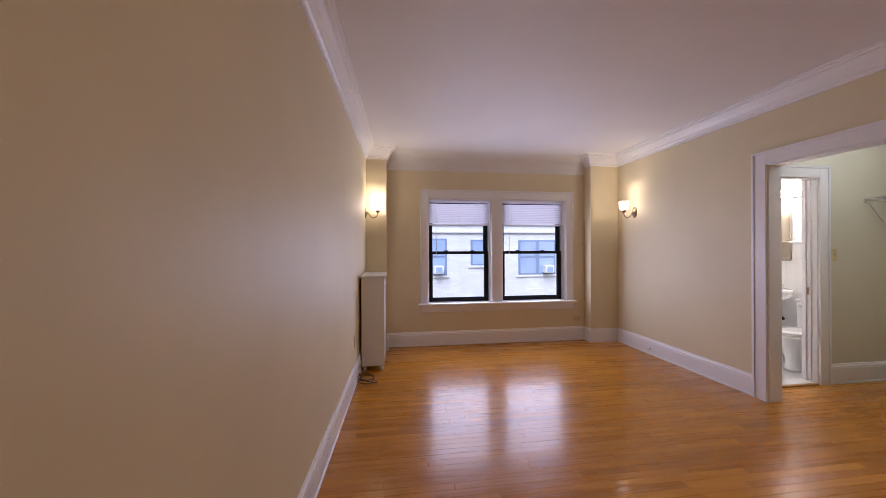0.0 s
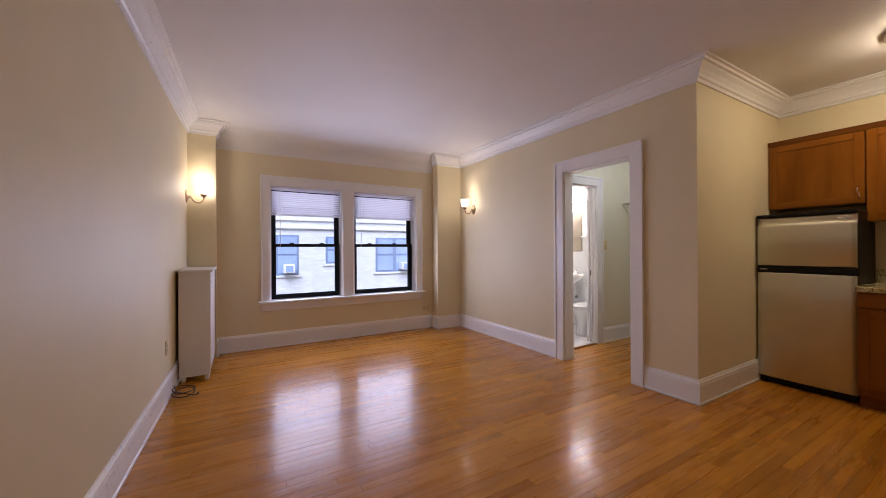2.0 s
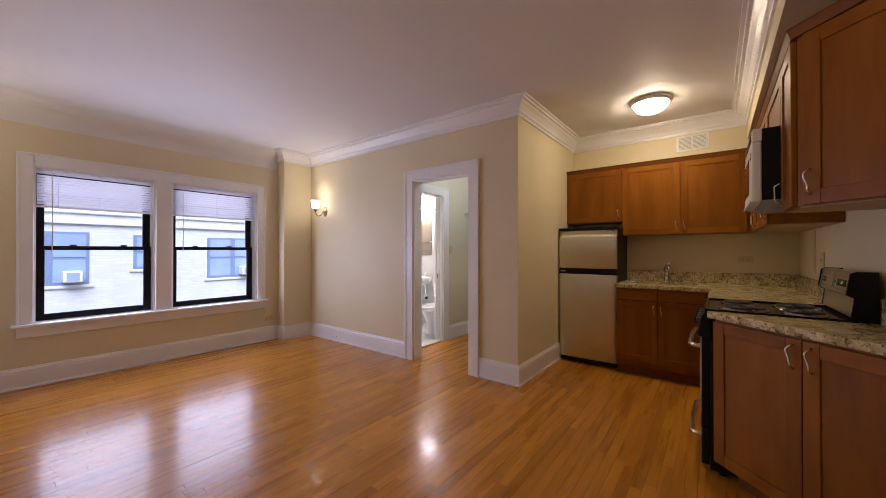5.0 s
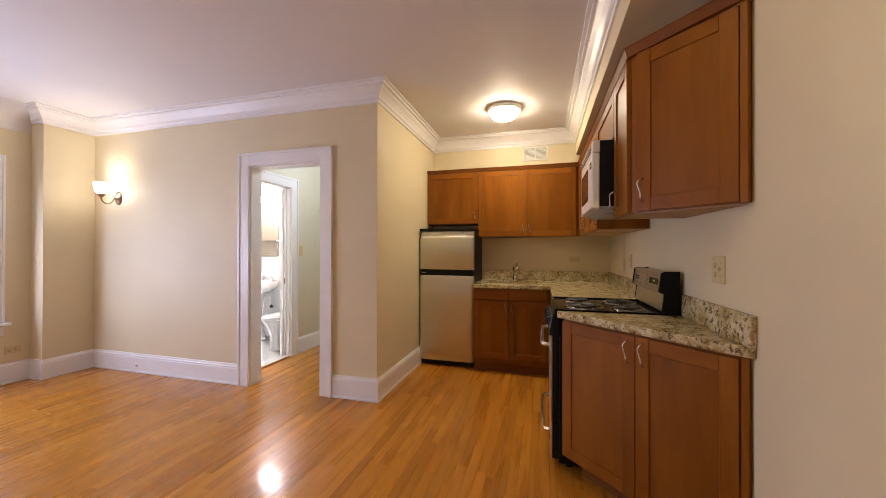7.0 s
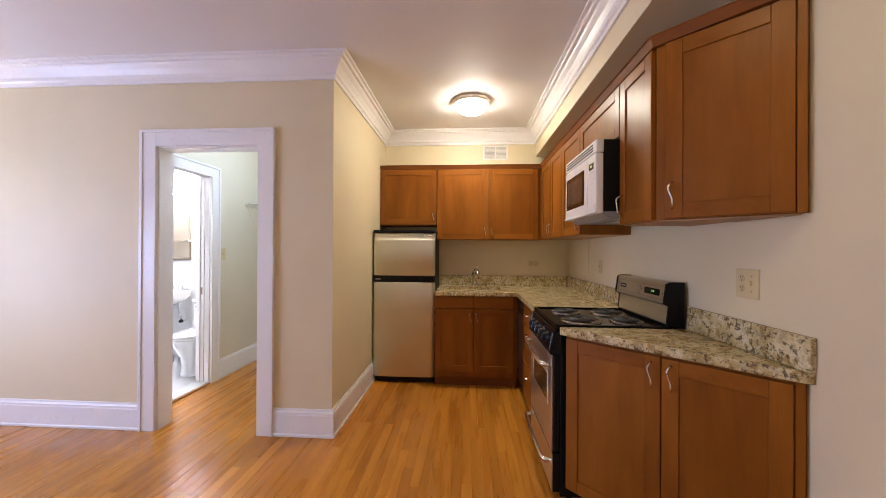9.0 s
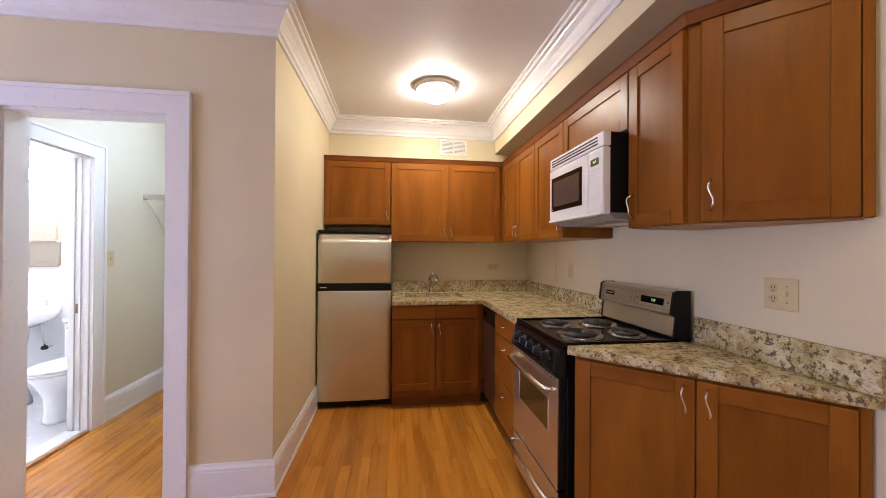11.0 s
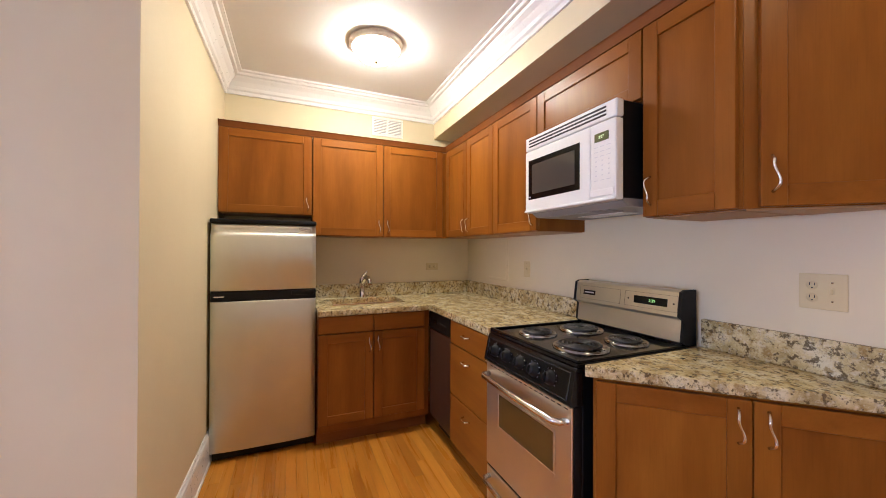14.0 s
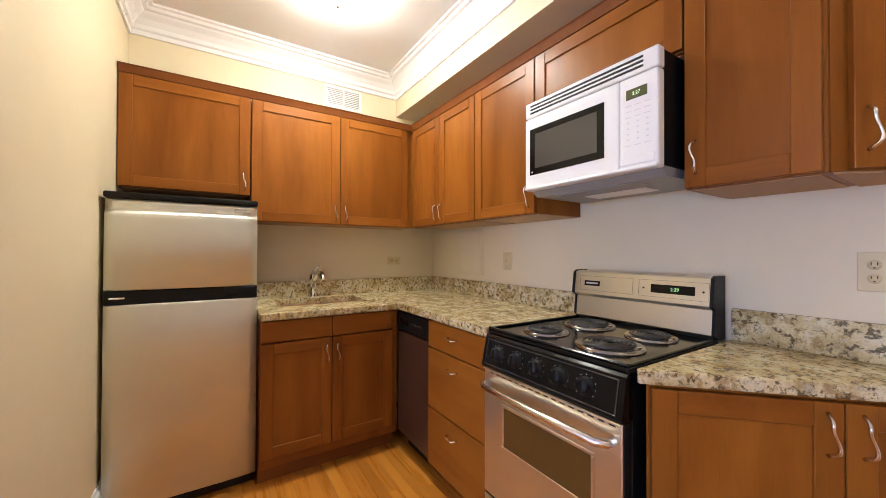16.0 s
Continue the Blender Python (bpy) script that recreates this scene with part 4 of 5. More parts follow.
part("handle", tube(bmesh.new(), [(0.03, -0.018, 0.705), (0.032, -0.052, 0.705), (0.055, -0.066, 0.705), (0.30, -0.074, 0.705), (SW - 0.055, -0.066, 0.705), (SW - 0.032, -0.052, 0.705), (SW - 0.03, -0.018, 0.705)], 0.0125, 12), NICKEL, od, "curved stainless bar handle")
dr = part("storage_drawer", box(0.004, SW - 0.004, -0.018, -0.012, 0.055, 0.250, 0.0025, 2), STEEL_X, st, "brushed stainless storage drawer")
part("drawer_liner", box(0.003, SW - 0.003, -0.0118, 0.022, 0.054, 0.251, 0.002), BLACK, dr, "black drawer edge")
part("handle", tube(bmesh.new(), [(0.03, -0.016, 0.205), (0.032, -0.046, 0.205), (0.055, -0.060, 0.205), (0.30, -0.066, 0.205), (SW - 0.055, -0.060, 0.205), (SW - 0.032, -0.046, 0.205), (SW - 0.03, -0.016, 0.205)], 0.0115, 12), NICKEL, dr, "curved stainless bar handle")
bg = part("backguard", slanted(0.012, SW - 0.012, [(SD - 0.058, 0.912), (SD - 0.085, 0.93), (SD - 0.075, 1.02), (SD - 0.098, 1.035), (SD - 0.085, 1.135), (SD - 0.07, 1.142), (SD - 0.03, 1.142), (SD - 0.03, 0.912)]), STEEL_X, st, "stainless backguard with clock")
for x0, x1 in ((0.0, 0.012), (SW - 0.012, SW)):
    part("end_cap", slanted(x0, x1, [(SD - 0.055, 0.912), (SD - 0.088, 0.93), (SD - 0.078, 1.02), (SD - 0.104, 1.035), (SD - 0.09, 1.136), (SD - 0.07, 1.145), (SD - 0.002, 1.145), (SD - 0.002, 0.912)]), BLACK, bg, "black plastic end cap")
gm = pose(0, SD - 0.0915, 1.085, 90 - 7.4, 0, 0)
part("badge", bx(bmesh.new(), 0.065, 0.145, -0.012, 0.012, 0.0004, 0.0016), BLACK, bg).matrix_basis = gm
part("badge_mark", bx(bmesh.new(), 0.073, 0.137, -0.003, 0.004, 0.0016, 0.002), PALE_GREY, bg).matrix_basis = gm
disp = part("clock_display", bx(bmesh.new(), 0.375, 0.535, -0.017, 0.017, 0.0004, 0.0016), ENAMEL, bg, "black clock display")
disp.matrix_basis = gm
lettering("clock_digits", "2:29", 0.018, LED_GREEN, disp, pose(0.465, 0, 0.002), "green clock digits")
for kx in (0.345, 0.562):
    part("indicator", lathe(bmesh.new(), [(0.004, 0), (0.004, 0.0015), (0, 0.0015)], 10, (kx, 0, 0)), SLOT, bg).matrix_basis = gm
for x0, x1 in ((0.04, 0.30), (0.325, 0.58)):
    bm = bmesh.new()
    bx(bm, x0, x1, -0.034, -0.0332, 0.0002, 0.0009)
    bx(bm, x0, x1, 0.0332, 0.034, 0.0002, 0.0009)
    bx(bm, x0, x0 + 0.0009, -0.0332, 0.0332, 0.0002, 0.0009)
    bx(bm, x1 - 0.0009, x1, -0.0332, 0.0332, 0.0002, 0.0009)
    part("inlay_line", bm, SLOT, bg).matrix_basis = gm
for fx in (0.05, SW - 0.05):
    for fy in (0.08, SD - 0.06):
        part("foot", lathe(bmesh.new(), [(0, 0), (0.018, 0), (0.018, 0.01), (0.01, 0.012), (0.01, 0.032), (0, 0.032)], 12, (fx, fy, 0)), BLACK, st)

# ---------------- microwave ----------------
MW, MD, MZ0, MZ1 = 0.600, 0.435, 1.50, 1.886
mw = thing("microwave", "white over-the-range microwave with black sides", "microwave", pose(0.043, 0.445, 0, 0, 0, 180) @ Matrix.Diagonal((0.945, 1, 1, 1)))
part("body", box(0.004, MW - 0.004, 0.03, MD, MZ0 + 0.01, MZ1 - 0.001, 0.004), BLACK, mw, "black painted case")
grl = part("vent_grille", box(0, MW, -0.008, 0.032, 1.818, MZ1, 0.006, 2), WHITE, mw, "white top vent grille")
# dark strips laid on the closed grille stand in for shaded gaps between slats
for k in range(3):
    part("louvre", box(0.03, MW - 0.05, -0.0105, -0.006, 1.833 + k * 0.015, 1.841 + k * 0.015, 0.002), SLOT, grl)
md = part("door", box(0.0, 0.464, -0.010, 0.030, MZ0, 1.814, 0.007, 2), WHITE, mw, "white microwave door")
part("door_window", box(0.030, 0.405, -0.0115, -0.008, 1.565, 1.765, 0.001), ENAMEL, md, "black window surround")
part("screen", box(0.062, 0.375, -0.0122, -0.011, 1.592, 1.740), SMOKE, md)
part("logo_mark", box(0.040, 0.050, -0.0124, -0.0114, 1.574, 1.580), PALE_GREY, md)
mc = part("control_panel", box(0.4652, MW, -0.010, 0.030, MZ0, 1.814, 0.007, 2), WHITE, mw, "white keypad panel")
dsp = part("display", box(0.490, 0.564, -0.0115, -0.009, 1.738, 1.772, 0.001), OLIVE, mc)
lettering("display_digits", "2:27", 0.016, LED_PALE, dsp, pose(0.527, -0.0118, 1.755, 90, 0, 0), "pale clock digits")
for r in range(8):
    for c in range(3):
        x = 0.487 + c * 0.033
        if r in (3, 4, 5, 6):
            bm = box(x + 0.008, x + 0.015, -0.0108, -0.0095, 1.716 - r * 0.019, 1.7205 - r * 0.019)
        else:
            bm = box(x, x + 0.022, -0.0108, -0.0095, 1.716 - r * 0.019, 1.7185 - r * 0.019)
        part("key_mark", bm, PALE_GREY, mc)
part("lower_lip", box(0.001, MW - 0.001, -0.017, -0.0106, MZ0 + 0.001, MZ0 + 0.013, 0.004, 2), WHITE, mw, "rounded white lower lip")
part("door_button", box(0.466, 0.588, -0.0125, -0.009, 1.520, 1.548, 0.002), WHITE, mc)
un = part("underside", slanted(0.006, MW - 0.006, [(0.03, MZ0 - 0.001), (0.06, MZ0 - 0.022), (MD - 0.05, MZ0 - 0.022), (MD, MZ0 + 0.009), (0.03, MZ0 + 0.009)]), UNDER_GREY, mw, "grey underside with grease filter")
part("filter", box(0.10, 0.48, 0.075, 0.16, MZ0 - 0.026, MZ0 - 0.0225), VENT_DARK, un)
part("lamp_cover", box(0.16, 0.44, 0.20, 0.30, MZ0 - 0.026, MZ0 - 0.0225), WHITE, un)


# ---------------- plates, vent, ceiling lamps ----------------
def plate(name, label, m, w, h, slots):
    """A wall plate on y = 0, facing -y in its own axes; slots: (x, z, kind)."""
    ob = thing(name, label, "outlet" if "outlet" in name else "switch", m)
    part("cover", box(-w / 2, w / 2, -0.006, 0, -h / 2, h / 2, 0.0025, 2), ALMOND, ob)
    for x, z, kind in slots:
        if kind == "socket":
            s = part("socket", lathe(bmesh.new(), [(0.0145, 0), (0.0145, 0.0012), (0, 0.0012)], 18, m=pose(x, -0.006, z, 90, 0, 0)), ALMOND, ob)
            for dx in (-0.006, 0.006):
                part("slot", box(x + dx - 0.0011, x + dx + 0.0011, -0.0077, -0.0070, z - 0.001, z + 0.008), SLOT, s)
            part("slot", box(x - 0.002, x + 0.002, -0.0077, -0.0070, z - 0.010, z - 0.006), SLOT, s)
        elif kind == "toggle":
            part("toggle", box(x - 0.005, x + 0.005, -0.016, -0.006, z - 0.006, z + 0.012, 0.002), ALMOND, ob)
        else:
            part("screw", lathe(bmesh.new(), [(0.003, 0), (0.003, 0.001), (0, 0.001)], 10, m=pose(x, -0.006, z, 90, 0, 0)), NICKEL, ob)
    return ob


plate("wall_outlet", "almond double plate with outlet and switch above the worktop", pose(-0.922, 0, 1.176, 0, 0, 180), 0.116, 0.116, [(-0.024, 0.02, "socket"), (-0.024, -0.02, "socket"), (0.024, 0, "toggle"), (0.024, 0.03, "screw"), (0.024, -0.03, "screw")])
plate("wall_switch", "almond switch plate near the cabinet corner", pose(0.647, 0, 1.174, 0, 0, 180), 0.075, 0.116, [(0, 0, "toggle"), (0, 0.04, "screw"), (0, -0.04, "screw")])
plate("wall_outlet", "level almond outlet plate above the sink backsplash", pose(XK, 0.375, 1.16, 0, 0, -90), 0.116, 0.064, [(-0.022, 0, "socket"), (0.022, 0, "socket")])
plate("wall_outlet", "level almond outlet plate low under the window", pose(-0.535, YW, 0.31, 0, 0, 0), 0.110, 0.07, [(-0.022, 0, "socket"), (0.022, 0, "socket")])
plate("wall_outlet", "almond outlet plate low beside the radiator cover", pose(west(4.28), 4.28, 0.42, 0, 0, 90), 0.07, 0.115, [(0, 0.02, "socket"), (0, -0.02, "socket")])
plate("wall_switch", "almond switch plate beside the bathroom door", pose(1.058, HALL_Y, 1.25, 0, 0, 0), 0.075, 0.118, [(0, 0, "toggle"), (0, 0.04, "screw"), (0, -0.04, "screw")])
jack = thing("cable_jack", "small round cable jack on the baseboard", "jack", pose(-0.018, 4.722, 0.075, 0, 0, -90))
part("cover", box(-0.035, 0.035, -0.004, 0, -0.025, 0.025, 0.002), TRIM, jack)
part("connector", lathe(bmesh.new(), [(0.006, 0), (0.006, 0.012), (0, 0.012)], 12, m=pose(0, -0.004, 0, 90, 0, 0)), SLOT, jack)
acc = thing("access_panel", "cream painted access panel under the corner cabinet", "panel", pose(1.05, 0, 1.238, 0, 0, 180))
part("frame", box(-0.155, 0.155, -0.006, 0, -0.172, 0.17, 0.003), WALL, acc)
part("door", box(-0.135, 0.135, -0.010, -0.006, -0.152, 0.15, 0.003), WALL, acc)

vent = thing("wall_vent", "white louvred air vent high on the kitchen wall", "vent", pose(XK, 0.945, 2.31, 0, 0, -90))
VW, VH = 0.28, 0.165
part("backing", box(0.01, VW - 0.01, -0.003, 0, 0.01, VH - 0.01), VENT_DARK, vent)
bm = box(0, VW, -0.012, 0, 0, 0.02, 0.002)
bx(bm, 0, VW, -0.012, 0, VH - 0.02, VH, 0.002)
for a, b in ((0, 0.02), (VW / 2 - 0.008, VW / 2 + 0.008), (VW - 0.02, VW)):
    bx(bm, a, b, -0.012, 0, 0.02, VH - 0.02, 0.002)
part("frame", bm, WHITE, vent)
for a, b in ((0.02, VW / 2 - 0.008), (VW / 2 + 0.008, VW - 0.02)):
    for k in range(9):
        z = 0.024 + k * 0.0135
        part("slat", slanted(a, b, [(-0.010, z), (-0.009, z - 0.001), (-0.002, z + 0.008), (-0.003, z + 0.009)]), WHITE, vent)


def dome_lamp(label, x, y, glow, r):
    ob = thing("ceiling_light", label, "ceiling light", pose(x, y, H))
    part("pan", lathe(bmesh.new(), [(0, -0.001), (r, -0.001), (r * 1.02, -0.012), (r, -0.026), (r * 0.92, -0.038), (r * 0.88, -0.038), (r * 0.88, -0.03), (0, -0.03)], 40), LAMP_RING, ob, "satin nickel ring")
    part("bowl", lathe(bmesh.new(), [(r * 0.87, -0.032), (r * 0.86, -0.042), (r * 0.78, -0.068), (r * 0.6, -0.095), (r * 0.35, -0.112), (r * 0.06, -0.118), (0, -0.118)], 40), glow, ob, "lit frosted glass bowl")
    part("finial", lathe(bmesh.new(), [(0.012, -0.118), (0.009, -0.125), (0.006, -0.131), (0, -0.133)], 14), NICKEL, ob)
    return ob


dome_lamp("round frosted glass ceiling light with nickel ring", 0.77, 1.085, BOWL_GLOW, 0.168)
dome_lamp("round frosted ceiling light over the entry", -1.78, 0.80, ENTRY_BULB, 0.15)
dome_lamp("round frosted ceiling light lit in the hall", 0.95, 2.85, HALL_BULB, 0.15)


# ---------------- living room ----------------
def sconce(label, m):
    """A bracket lamp on y = 0, facing -y."""
    ob = thing("wall_sconce", label, "wall lamp", m, "wall lamps beside the window")
    part("backplate", lathe(bmesh.new(), [(0.058, 0), (0.058, 0.006), (0.048, 0.014), (0.03, 0.02), (0.018, 0.034), (0, 0.036)], 28, sx=0.82, sy=1.25, m=pose(0, 0, 0, 90, 0, 0)), BRONZE, ob)
    pts = [(0, -0.03, 0.0), (0, -0.045, -0.012), (0, -0.058, -0.04), (0, -0.085, -0.066), (0, -0.115, -0.070), (0, -0.145, -0.052), (0, -0.158, -0.022), (0, -0.158, 0.004)]
    part("arm", tube(bmesh.new(), pts, 0.0062, 10), BRONZE, ob)
    part("cup", lathe(bmesh.new(), [(0, -0.01), (0.012, -0.008), (0.030, 0.012), (0.036, 0.026), (0.033, 0.028), (0, 0.02)], 24, (0, -0.158, 0.0)), BRONZE, ob)
    part("shade", lathe(bmesh.new(), [(0.030, 0.027), (0.044, 0.045), (0.054, 0.070), (0.056, 0.095), (0.054, 0.115), (0.062, 0.136), (0.060, 0.137), (0.051, 0.115), (0.050, 0.072), (0.028, 0.030)], 28, (0, -0.158, 0.0)), SHADE_GLOW, ob, "lit frosted glass shade")
    part("bulb", lathe(bmesh.new(), [(0, 0.045), (0.014, 0.05), (0.022, 0.068), (0.020, 0.088), (0.010, 0.100), (0, 0.103)], 16, (0, -0.158, 0.0)), SCONCE_BULB, ob, "lit bulb inside the shade")
    return ob


sconce("bronze wall sconce with lit frosted shade near the window", pose(XR, 5.03, 1.80, 0, 0, -90))
sconce("bronze wall sconce with lit shade above the radiator cover", pose(west(5.30), 5.30, 1.79, 0, 0, 90))

rad = thing("radiator_cover", "tall white painted metal radiator cover against the wall", "radiator cover")
RX0, RX1, RY0, RY1, RH = -3.520, -3.278, 4.645, 5.36, 1.005
part("end_panel", box(RX0, RX1, RY0, RY0 + 0.016, 0.05, RH, 0.003), RADPAINT, rad)
part("end_panel", box(RX0, RX1, RY1 - 0.016, RY1, 0.05, RH, 0.003), RADPAINT, rad)
part("front_panel", box(RX1 - 0.014, RX1 + 0.002, RY0 + 0.017, RY1 - 0.017, 0.10, RH, 0.003), RADPAINT, rad)
for z0, z1 in ((0.12, 0.14), (0.90, 0.92)):
    part("trim_rail", box(RX1 + 0.0025, RX1 + 0.008, RY0 + 0.03, RY1 - 0.03, z0, z1, 0.002), RADPAINT, rad)
part("top", box(RX0 - 0.012, RX1 + 0.02, RY0 - 0.014, RY1 + 0.01, RH + 0.0005, RH + 0.026, 0.006, 2), RADPAINT, rad)
part("wall_flange", box(west(4.6) + 0.026, RX0 + 0.002, RY0 + 0.012, RY0 + 0.028, 0.195, RH, 0.001), WALL, rad, "cream painted filler strip")
part("inner_core", box(RX0 + 0.03, RX1 - 0.03, RY0 + 0.04, RY1 - 0.04, 0.06, 0.95), SLOT, rad)
for fx in (RX0 + 0.03, RX1 - 0.03):
    for fy in (RY0 + 0.03, RY1 - 0.03):
        part("foot", lathe(bmesh.new(), [(0, 0.0), (0.016, 0.0), (0.020, 0.015), (0.022, 0.035), (0.014, 0.052), (0, 0.052)], 14, (fx, fy, 0)), RADPAINT, rad)

pts = [(west(4.42) + 0.03, 4.42, 0.06), (west(4.39) + 0.05, 4.39, 0.012)]
for i in range(60):
    a = i / 59 * math.tau * 2.3
    r = 0.095 + 0.02 * math.sin(a * 0.7)
    pts.append((-3.455 + r * 0.75 * math.cos(a + 2.6), 4.345 + r * math.sin(a + 2.6), 0.008 + 0.012 * (0.5 + 0.5 * math.sin(a * 1.6)) + 0.0006 * i))
pts += [(-3.385, 4.265, 0.010), (-3.345, 4.285, 0.007), (-3.355, 4.325, 0.006)]
solid("loose_cable", tube(bmesh.new(), pts, 0.0045, 7), CABLE, "loose dark coiled cable lying on the floor", "cable")

# ---------------- hall and bathroom ----------------
sh = thing("wire_shelf", "white wire closet shelf on a diagonal brace", "shelf")
for k in range(11):
    x = HALL_X - 0.012 - k * 0.029
    part("wire", tube(bmesh.new(), [(x, HALL_Y - 0.012, 1.806), (x, YP + T + 0.02, 1.806)], 0.003, 6), WHITE, sh)
for k in range(5):
    y = HALL_Y - 0.014 - k * 0.32
    part("cross_rod", tube(bmesh.new(), [(HALL_X - 0.004, y, 1.80), (1.41, y, 1.80), (1.41, y, 1.762)], 0.004, 6), WHITE, sh)
part("front_rod", tube(bmesh.new(), [(1.41, HALL_Y - 0.012, 1.762), (1.41, YP + T + 0.02, 1.762)], 0.004, 6), WHITE, sh)
for y in (HALL_Y - 0.03, YP + T + 0.3):
    part("brace", tube(bmesh.new(), [(1.42, y, 1.776), (1.44, y, 1.756), (HALL_X - 0.004, y, 1.46)], 0.006, 8), WHITE, sh)

structure("bathroom_floor", box(0.14, BATH_X, BATH_Y + 0.021, YW - 0.02, -0.018, 0.006), BATHFLOOR, "white tiled bathroom floor", "floor")
to = thing("toilet", "white porcelain two-piece toilet with closed lid", "toilet", pose(BATH_X - 0.01, 3.965, 0, 0, 0, 0))


def egg(bm, rows, seg=28):
    """Rings of (centre x, half length, half width, z), joined into a smooth shell."""
    rings = []
    for cx, l, w, z in rows:
        rings.append([bm.verts.new((cx + l * math.cos(k * math.tau / seg) * (1.0 if math.cos(k * math.tau / seg) < 0 else 0.85), w * math.sin(k * math.tau / seg), z)) for k in range(seg)])
    for a, b in zip(rings, rings[1:]):
        for k in range(seg):
            bm.faces.new((a[k], a[(k + 1) % seg], b[(k + 1) % seg], b[k])).smooth = True
    bm.faces.new(rings[0][::-1])
    bm.faces.new(rings[-1])
    return bm


part("bowl", egg(bmesh.new(), [(-0.38, 0.23, 0.135, 0.007), (-0.38, 0.23, 0.13, 0.03), (-0.385, 0.215, 0.12, 0.10), (-0.395, 0.215, 0.125, 0.20), (-0.42, 0.25, 0.165, 0.31), (-0.44, 0.275, 0.182, 0.37), (-0.44, 0.28, 0.185, 0.39)]), PORCELAIN, to)
part("seat", egg(bmesh.new(), [(-0.44, 0.282, 0.186, 0.391), (-0.44, 0.286, 0.19, 0.40), (-0.44, 0.284, 0.188, 0.41)]), PORCELAIN, to)
part("lid", egg(bmesh.new(), [(-0.44, 0.284, 0.188, 0.412), (-0.44, 0.288, 0.192, 0.42), (-0.44, 0.27, 0.175, 0.432), (-0.44, 0.18, 0.11, 0.437)]), PORCELAIN, to)
tk = part("tank", box(-0.21, -0.01, -0.225, 0.225, 0.37, 0.70, 0.02, 3), PORCELAIN, to)
part("tank_lid", box(-0.22, -0.005, -0.235, 0.235, 0.7005, 0.735, 0.012, 3), PORCELAIN, tk)
part("flush_lever", tube(bmesh.new(), [(-0.21, 0.17, 0.655), (-0.235, 0.17, 0.655), (-0.24, 0.10, 0.648)], 0.008, 8), CHROME, tk, "chrome flush lever")

si = thing("pedestal_sink", "white porcelain pedestal basin under the mirror cabinet", "basin", pose(BATH_X - 0.01, 4.56, 0))
part("pedestal", lathe(bmesh.new(), [(0, 0.007), (0.11, 0.007), (0.105, 0.05), (0.075, 0.14), (0.068, 0.45), (0.085, 0.62), (0.12, 0.70), (0, 0.70)], 24, (-0.2, 0, 0)), PORCELAIN, si)
part("basin", egg(bmesh.new(), [(-0.21, 0.13, 0.13, 0.66), (-0.215, 0.21, 0.28, 0.73), (-0.215, 0.225, 0.32, 0.78), (-0.215, 0.225, 0.325, 0.82), (-0.215, 0.215, 0.315, 0.828), (-0.23, 0.15, 0.21, 0.822), (-0.23, 0.12, 0.17, 0.77)]), PORCELAIN, si)
for dy in (-0.1, 0.1):
    part("tap_handle", lathe(bmesh.new(), [(0.022, 0), (0.02, 0.02), (0.026, 0.03), (0.02, 0.045), (0, 0.048)], 14, (-0.06, dy, 0.828)), CHROME, si)
part("spout", tube(bmesh.new(), [(-0.06, 0, 0.826), (-0.06, 0, 0.87), (-0.10, 0, 0.88), (-0.14, 0, 0.86)], 0.012, 10), CHROME, si)
part("supply_pipe", tube(bmesh.new(), [(-0.02, -0.13, 0.46), (-0.08, -0.13, 0.46), (-0.085, -0.12, 0.52), (-0.10, -0.10, 0.70)], 0.008, 8), CHROME, si)
part("shutoff_valve", lathe(bmesh.new(), [(0.02, 0), (0.026, 0.01), (0.02, 0.03), (0, 0.03)], 12, (-0.09, -0.13, 0.445)), SLOT, si, "dark shut-off valve")

mc2 = thing("medicine_cabinet", "cream recessed bathroom cabinet with a narrow shelf", "cabinet", pose(BATH_X, 4.60, -0.025, 0, 0, -90))
part("body", box(-0.21, 0.21, -0.03, 0, 1.20, 1.80, 0.004), BATH_CREAM, mc2)
part("frame", box(-0.22, 0.22, -0.045, -0.03, 1.19, 1.225, 0.004), BATH_CREAM, mc2)
part("back_panel", box(-0.195, 0.195, -0.033, -0.0305, 1.24, 1.785), BATH_CREAM, mc2)
part("shelf", box(-0.2, 0.2, -0.08, -0.034, 1.415, 1.427, 0.002), BATH_CREAM, mc2)
soap = thing("glass_shelf", "small white porcelain wall shelf beside the mirror", "shelf", pose(BATH_X, 4.27, 1.39, 0, 0, -90))
part("ledge", box(-0.08, 0.08, -0.10, 0, -0.008, 0.008, 0.004), PORCELAIN, soap)
part("bracket", box(-0.05, 0.05, -0.03, 0, -0.03, -0.0085, 0.004), PORCELAIN, soap)

van = thing("vanity_light", "bathroom vanity light with round lit bulbs", "wall lamp", pose(BATH_X, 4.50, 1.98, 0, 0, -90))
part("bar", box(-0.32, 0.32, -0.05, 0, -0.05, 0.05, 0.006), CHROME, van)
for k in range(4):
    part("bulb", lathe(bmesh.new(), [(0.05 * math.sin(math.pi * i / 10) + (0.00001 if i in (0, 10) else 0), -0.05 * math.cos(math.pi * i / 10)) for i in range(11)], 18, (-0.24 + k * 0.16, -0.10, 0)), BULB_GLOW, van, "round lit bulb")

# ---------------- oak floor boards ----------------
BW, BT = 0.0572, 0.018
rng = random.Random(4)


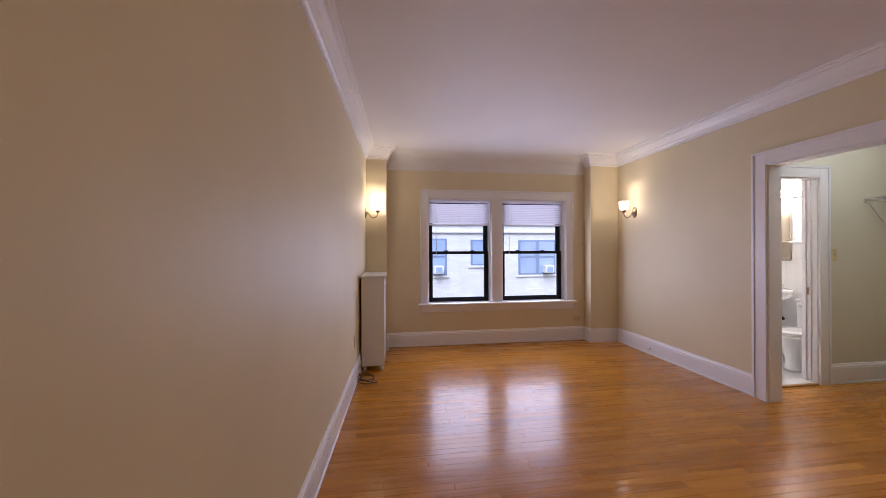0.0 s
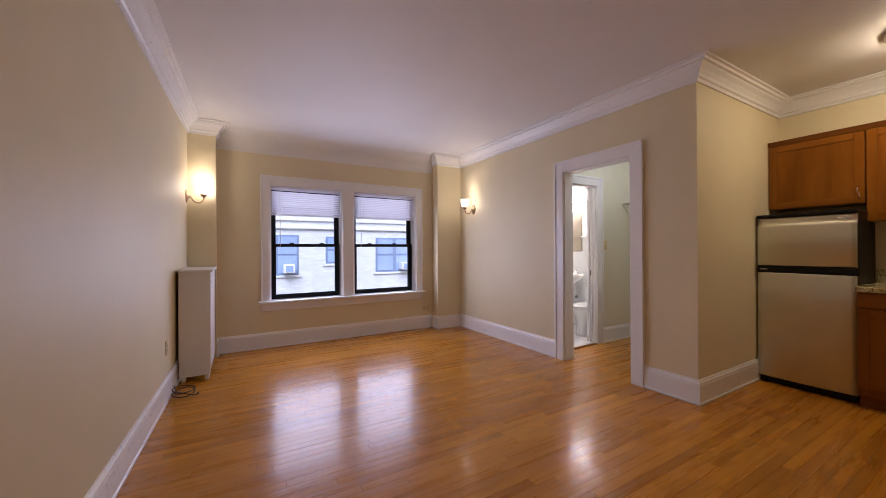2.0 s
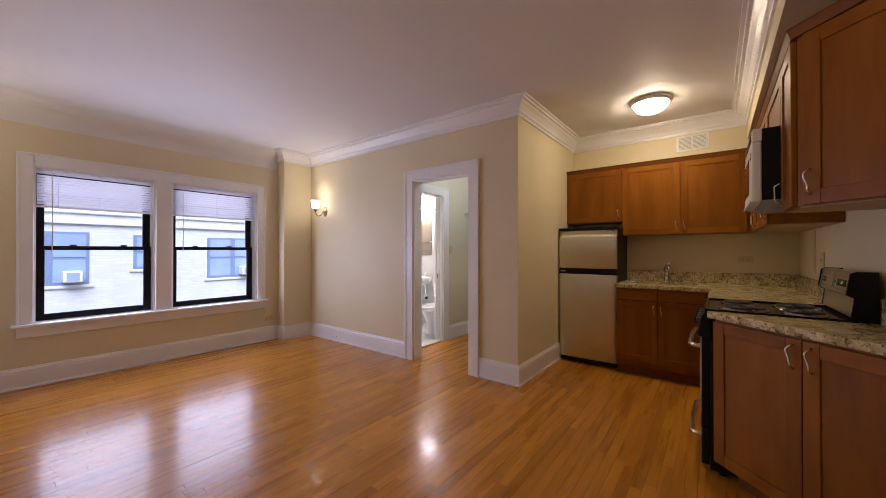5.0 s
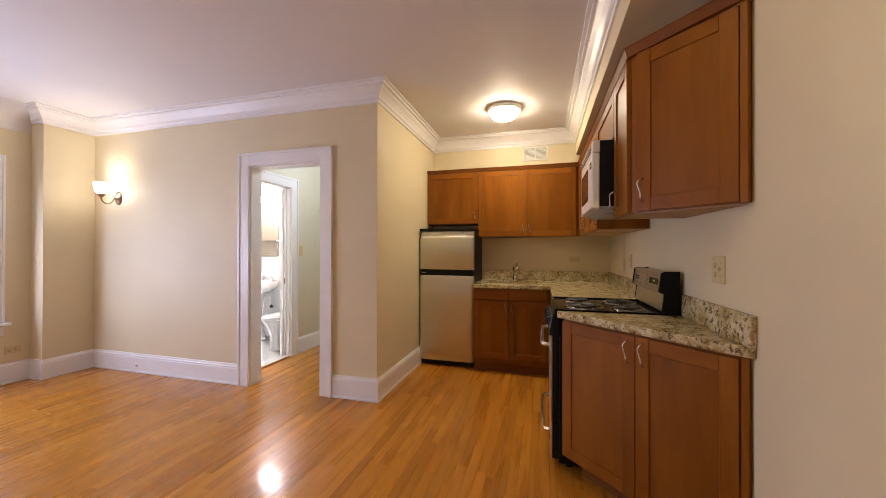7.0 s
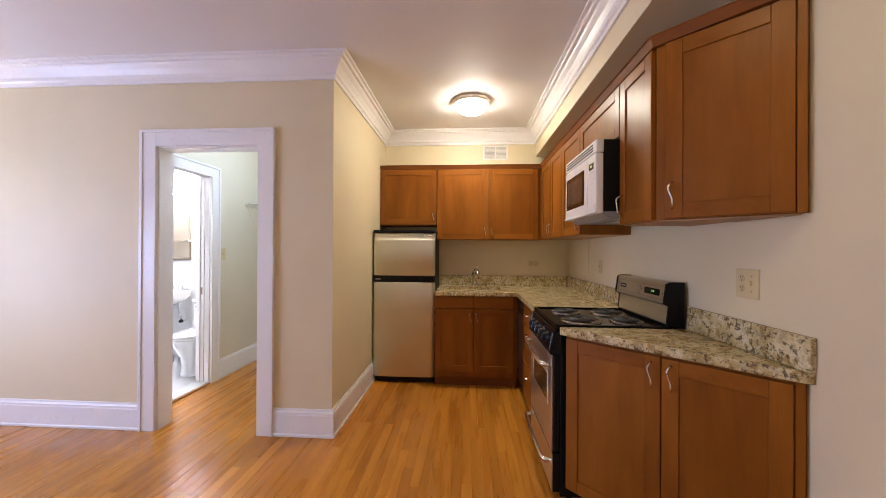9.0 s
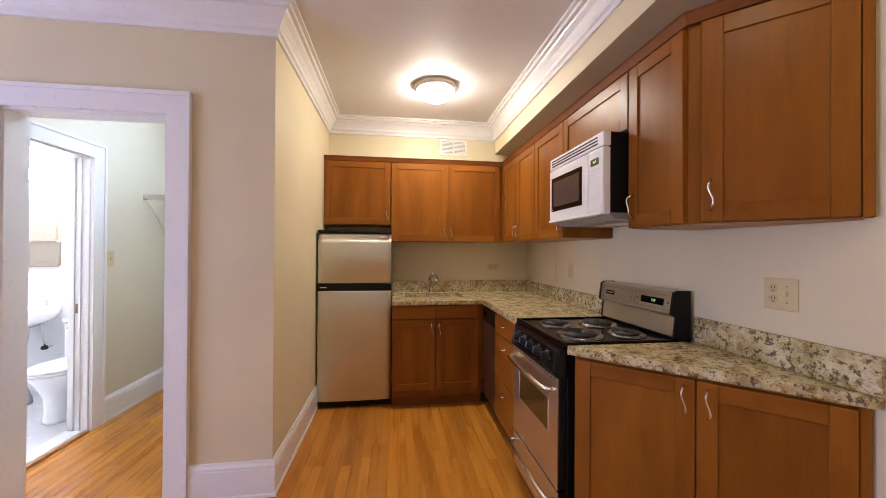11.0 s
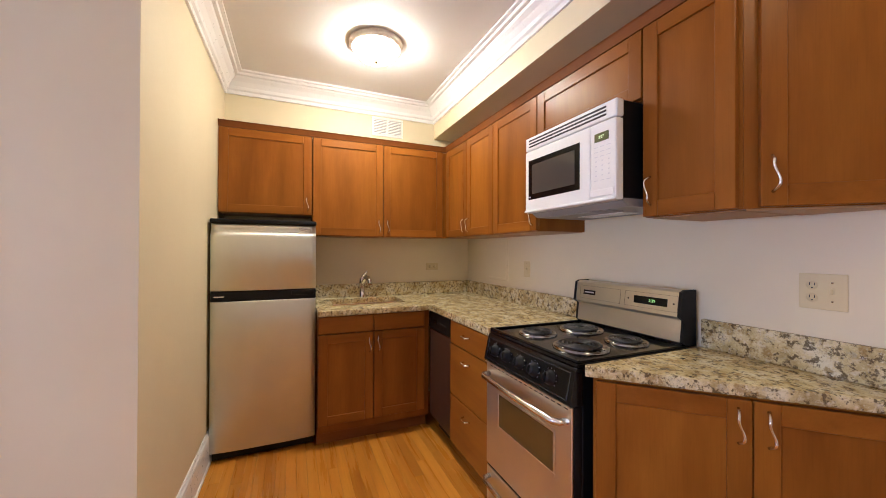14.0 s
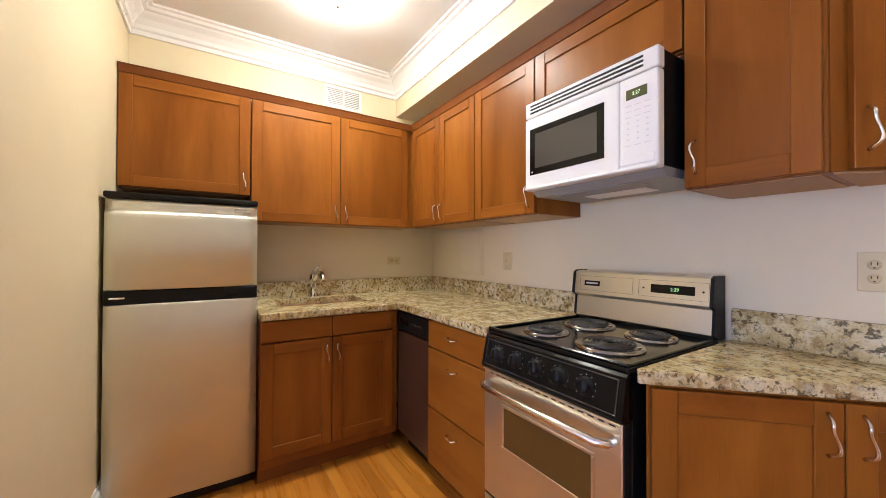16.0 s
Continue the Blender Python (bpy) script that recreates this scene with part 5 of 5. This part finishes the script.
def board_spans(a, b, row):
    """Cuts one row of boards from a to b into lengths."""
    out, x = [], a
    first = True
    while x < b - 0.001:
        ln = rng.choice((0.55, 0.75, 0.95, 1.2, 1.5))
        if first:
            ln *= rng.uniform(0.3, 1.0)
            first = False
        e = b if b - (x + ln) < 0.22 else x + ln
        out.append((x, e))
        x = e
    return out


def board_verts(l, w):
    c = 0.0005
    vs = [(0, 0.0001, -BT), (l, 0.0001, -BT), (l, w - 0.0001, -BT), (0, w - 0.0001, -BT),
          (0.0003, 0.0003, -c), (l - 0.0003, 0.0003, -c), (l - 0.0003, w - 0.0003, -c), (0.0003, w - 0.0003, -c),
          (0.0003 + c, 0.0003 + c, 0), (l - 0.0003 - c, 0.0003 + c, 0), (l - 0.0003 - c, w - 0.0003 - c, 0), (0.0003 + c, w - 0.0003 - c, 0)]
    fs = []
    for o in (0, 4):
        for i in range(4):
            fs.append((o + i, o + (i + 1) % 4, o + 4 + (i + 1) % 4, o + 4 + i))
    fs.append((8, 9, 10, 11))
    return vs, fs


floor = new("floor")
tagged(floor, "glossy varnished strip oak floor in warm brown", "floor", kind="structure")
rest_v, rest_f = [], []
board_meshes = {}
single = 0
rows = []
y = 0.0
while y < YW - 0.001:
    w = min(BW, YW - y)
    spans = [(XL, XK)] if y < YP else ([(XL, XR)] if y > HALL_Y or y < YP + T else [(XL, HALL_X)])
    if YP + T <= y and y + w <= DOOR_A or DOOR_B <= y and y <= HALL_Y:
        spans = [(XL, XR), (XR + 0.12, HALL_X)]
    rows.append((y, w, spans))
    y += BW
for y, w, spans in rows:
    for a, b in spans:
        for x0, x1 in board_spans(a, b, y):
            l = round(x1 - x0, 3)
            near = 0.55 < y < 3.1 and x0 > -3.3
            if near and single < 300:
                key = (l, round(w, 4))
                if key not in board_meshes:
                    me = bpy.data.meshes.new("board")
                    me.from_pydata(*[board_verts(l, w)[0], [], board_verts(l, w)[1]])
                    me.materials.append(FLOOR)
                    board_meshes[key] = me
                ob = new("board", board_meshes[key])
                ob.parent = floor
                ob.location = (x0, y, 0)
                ob.rotation_euler = (rng.gauss(0, 0.0028), rng.gauss(0, 0.0002), 0)
                single += 1
            else:
                vs, fs = board_verts(l, w)
                o, lean = len(rest_v), rng.gauss(0, 0.0028)
                rest_v += [(vx + x0, vy + y, vz + vy * lean) for vx, vy, vz in vs]
                rest_f += [tuple(i + o for i in q) for q in fs]
me = bpy.data.meshes.new("boards")
me.from_pydata(rest_v, [], rest_f)
me.materials.append(FLOOR_REST)
ob = new("boards", me)
ob.parent = floor
tagged(ob, "varnished oak strip boards", kind="stuff")
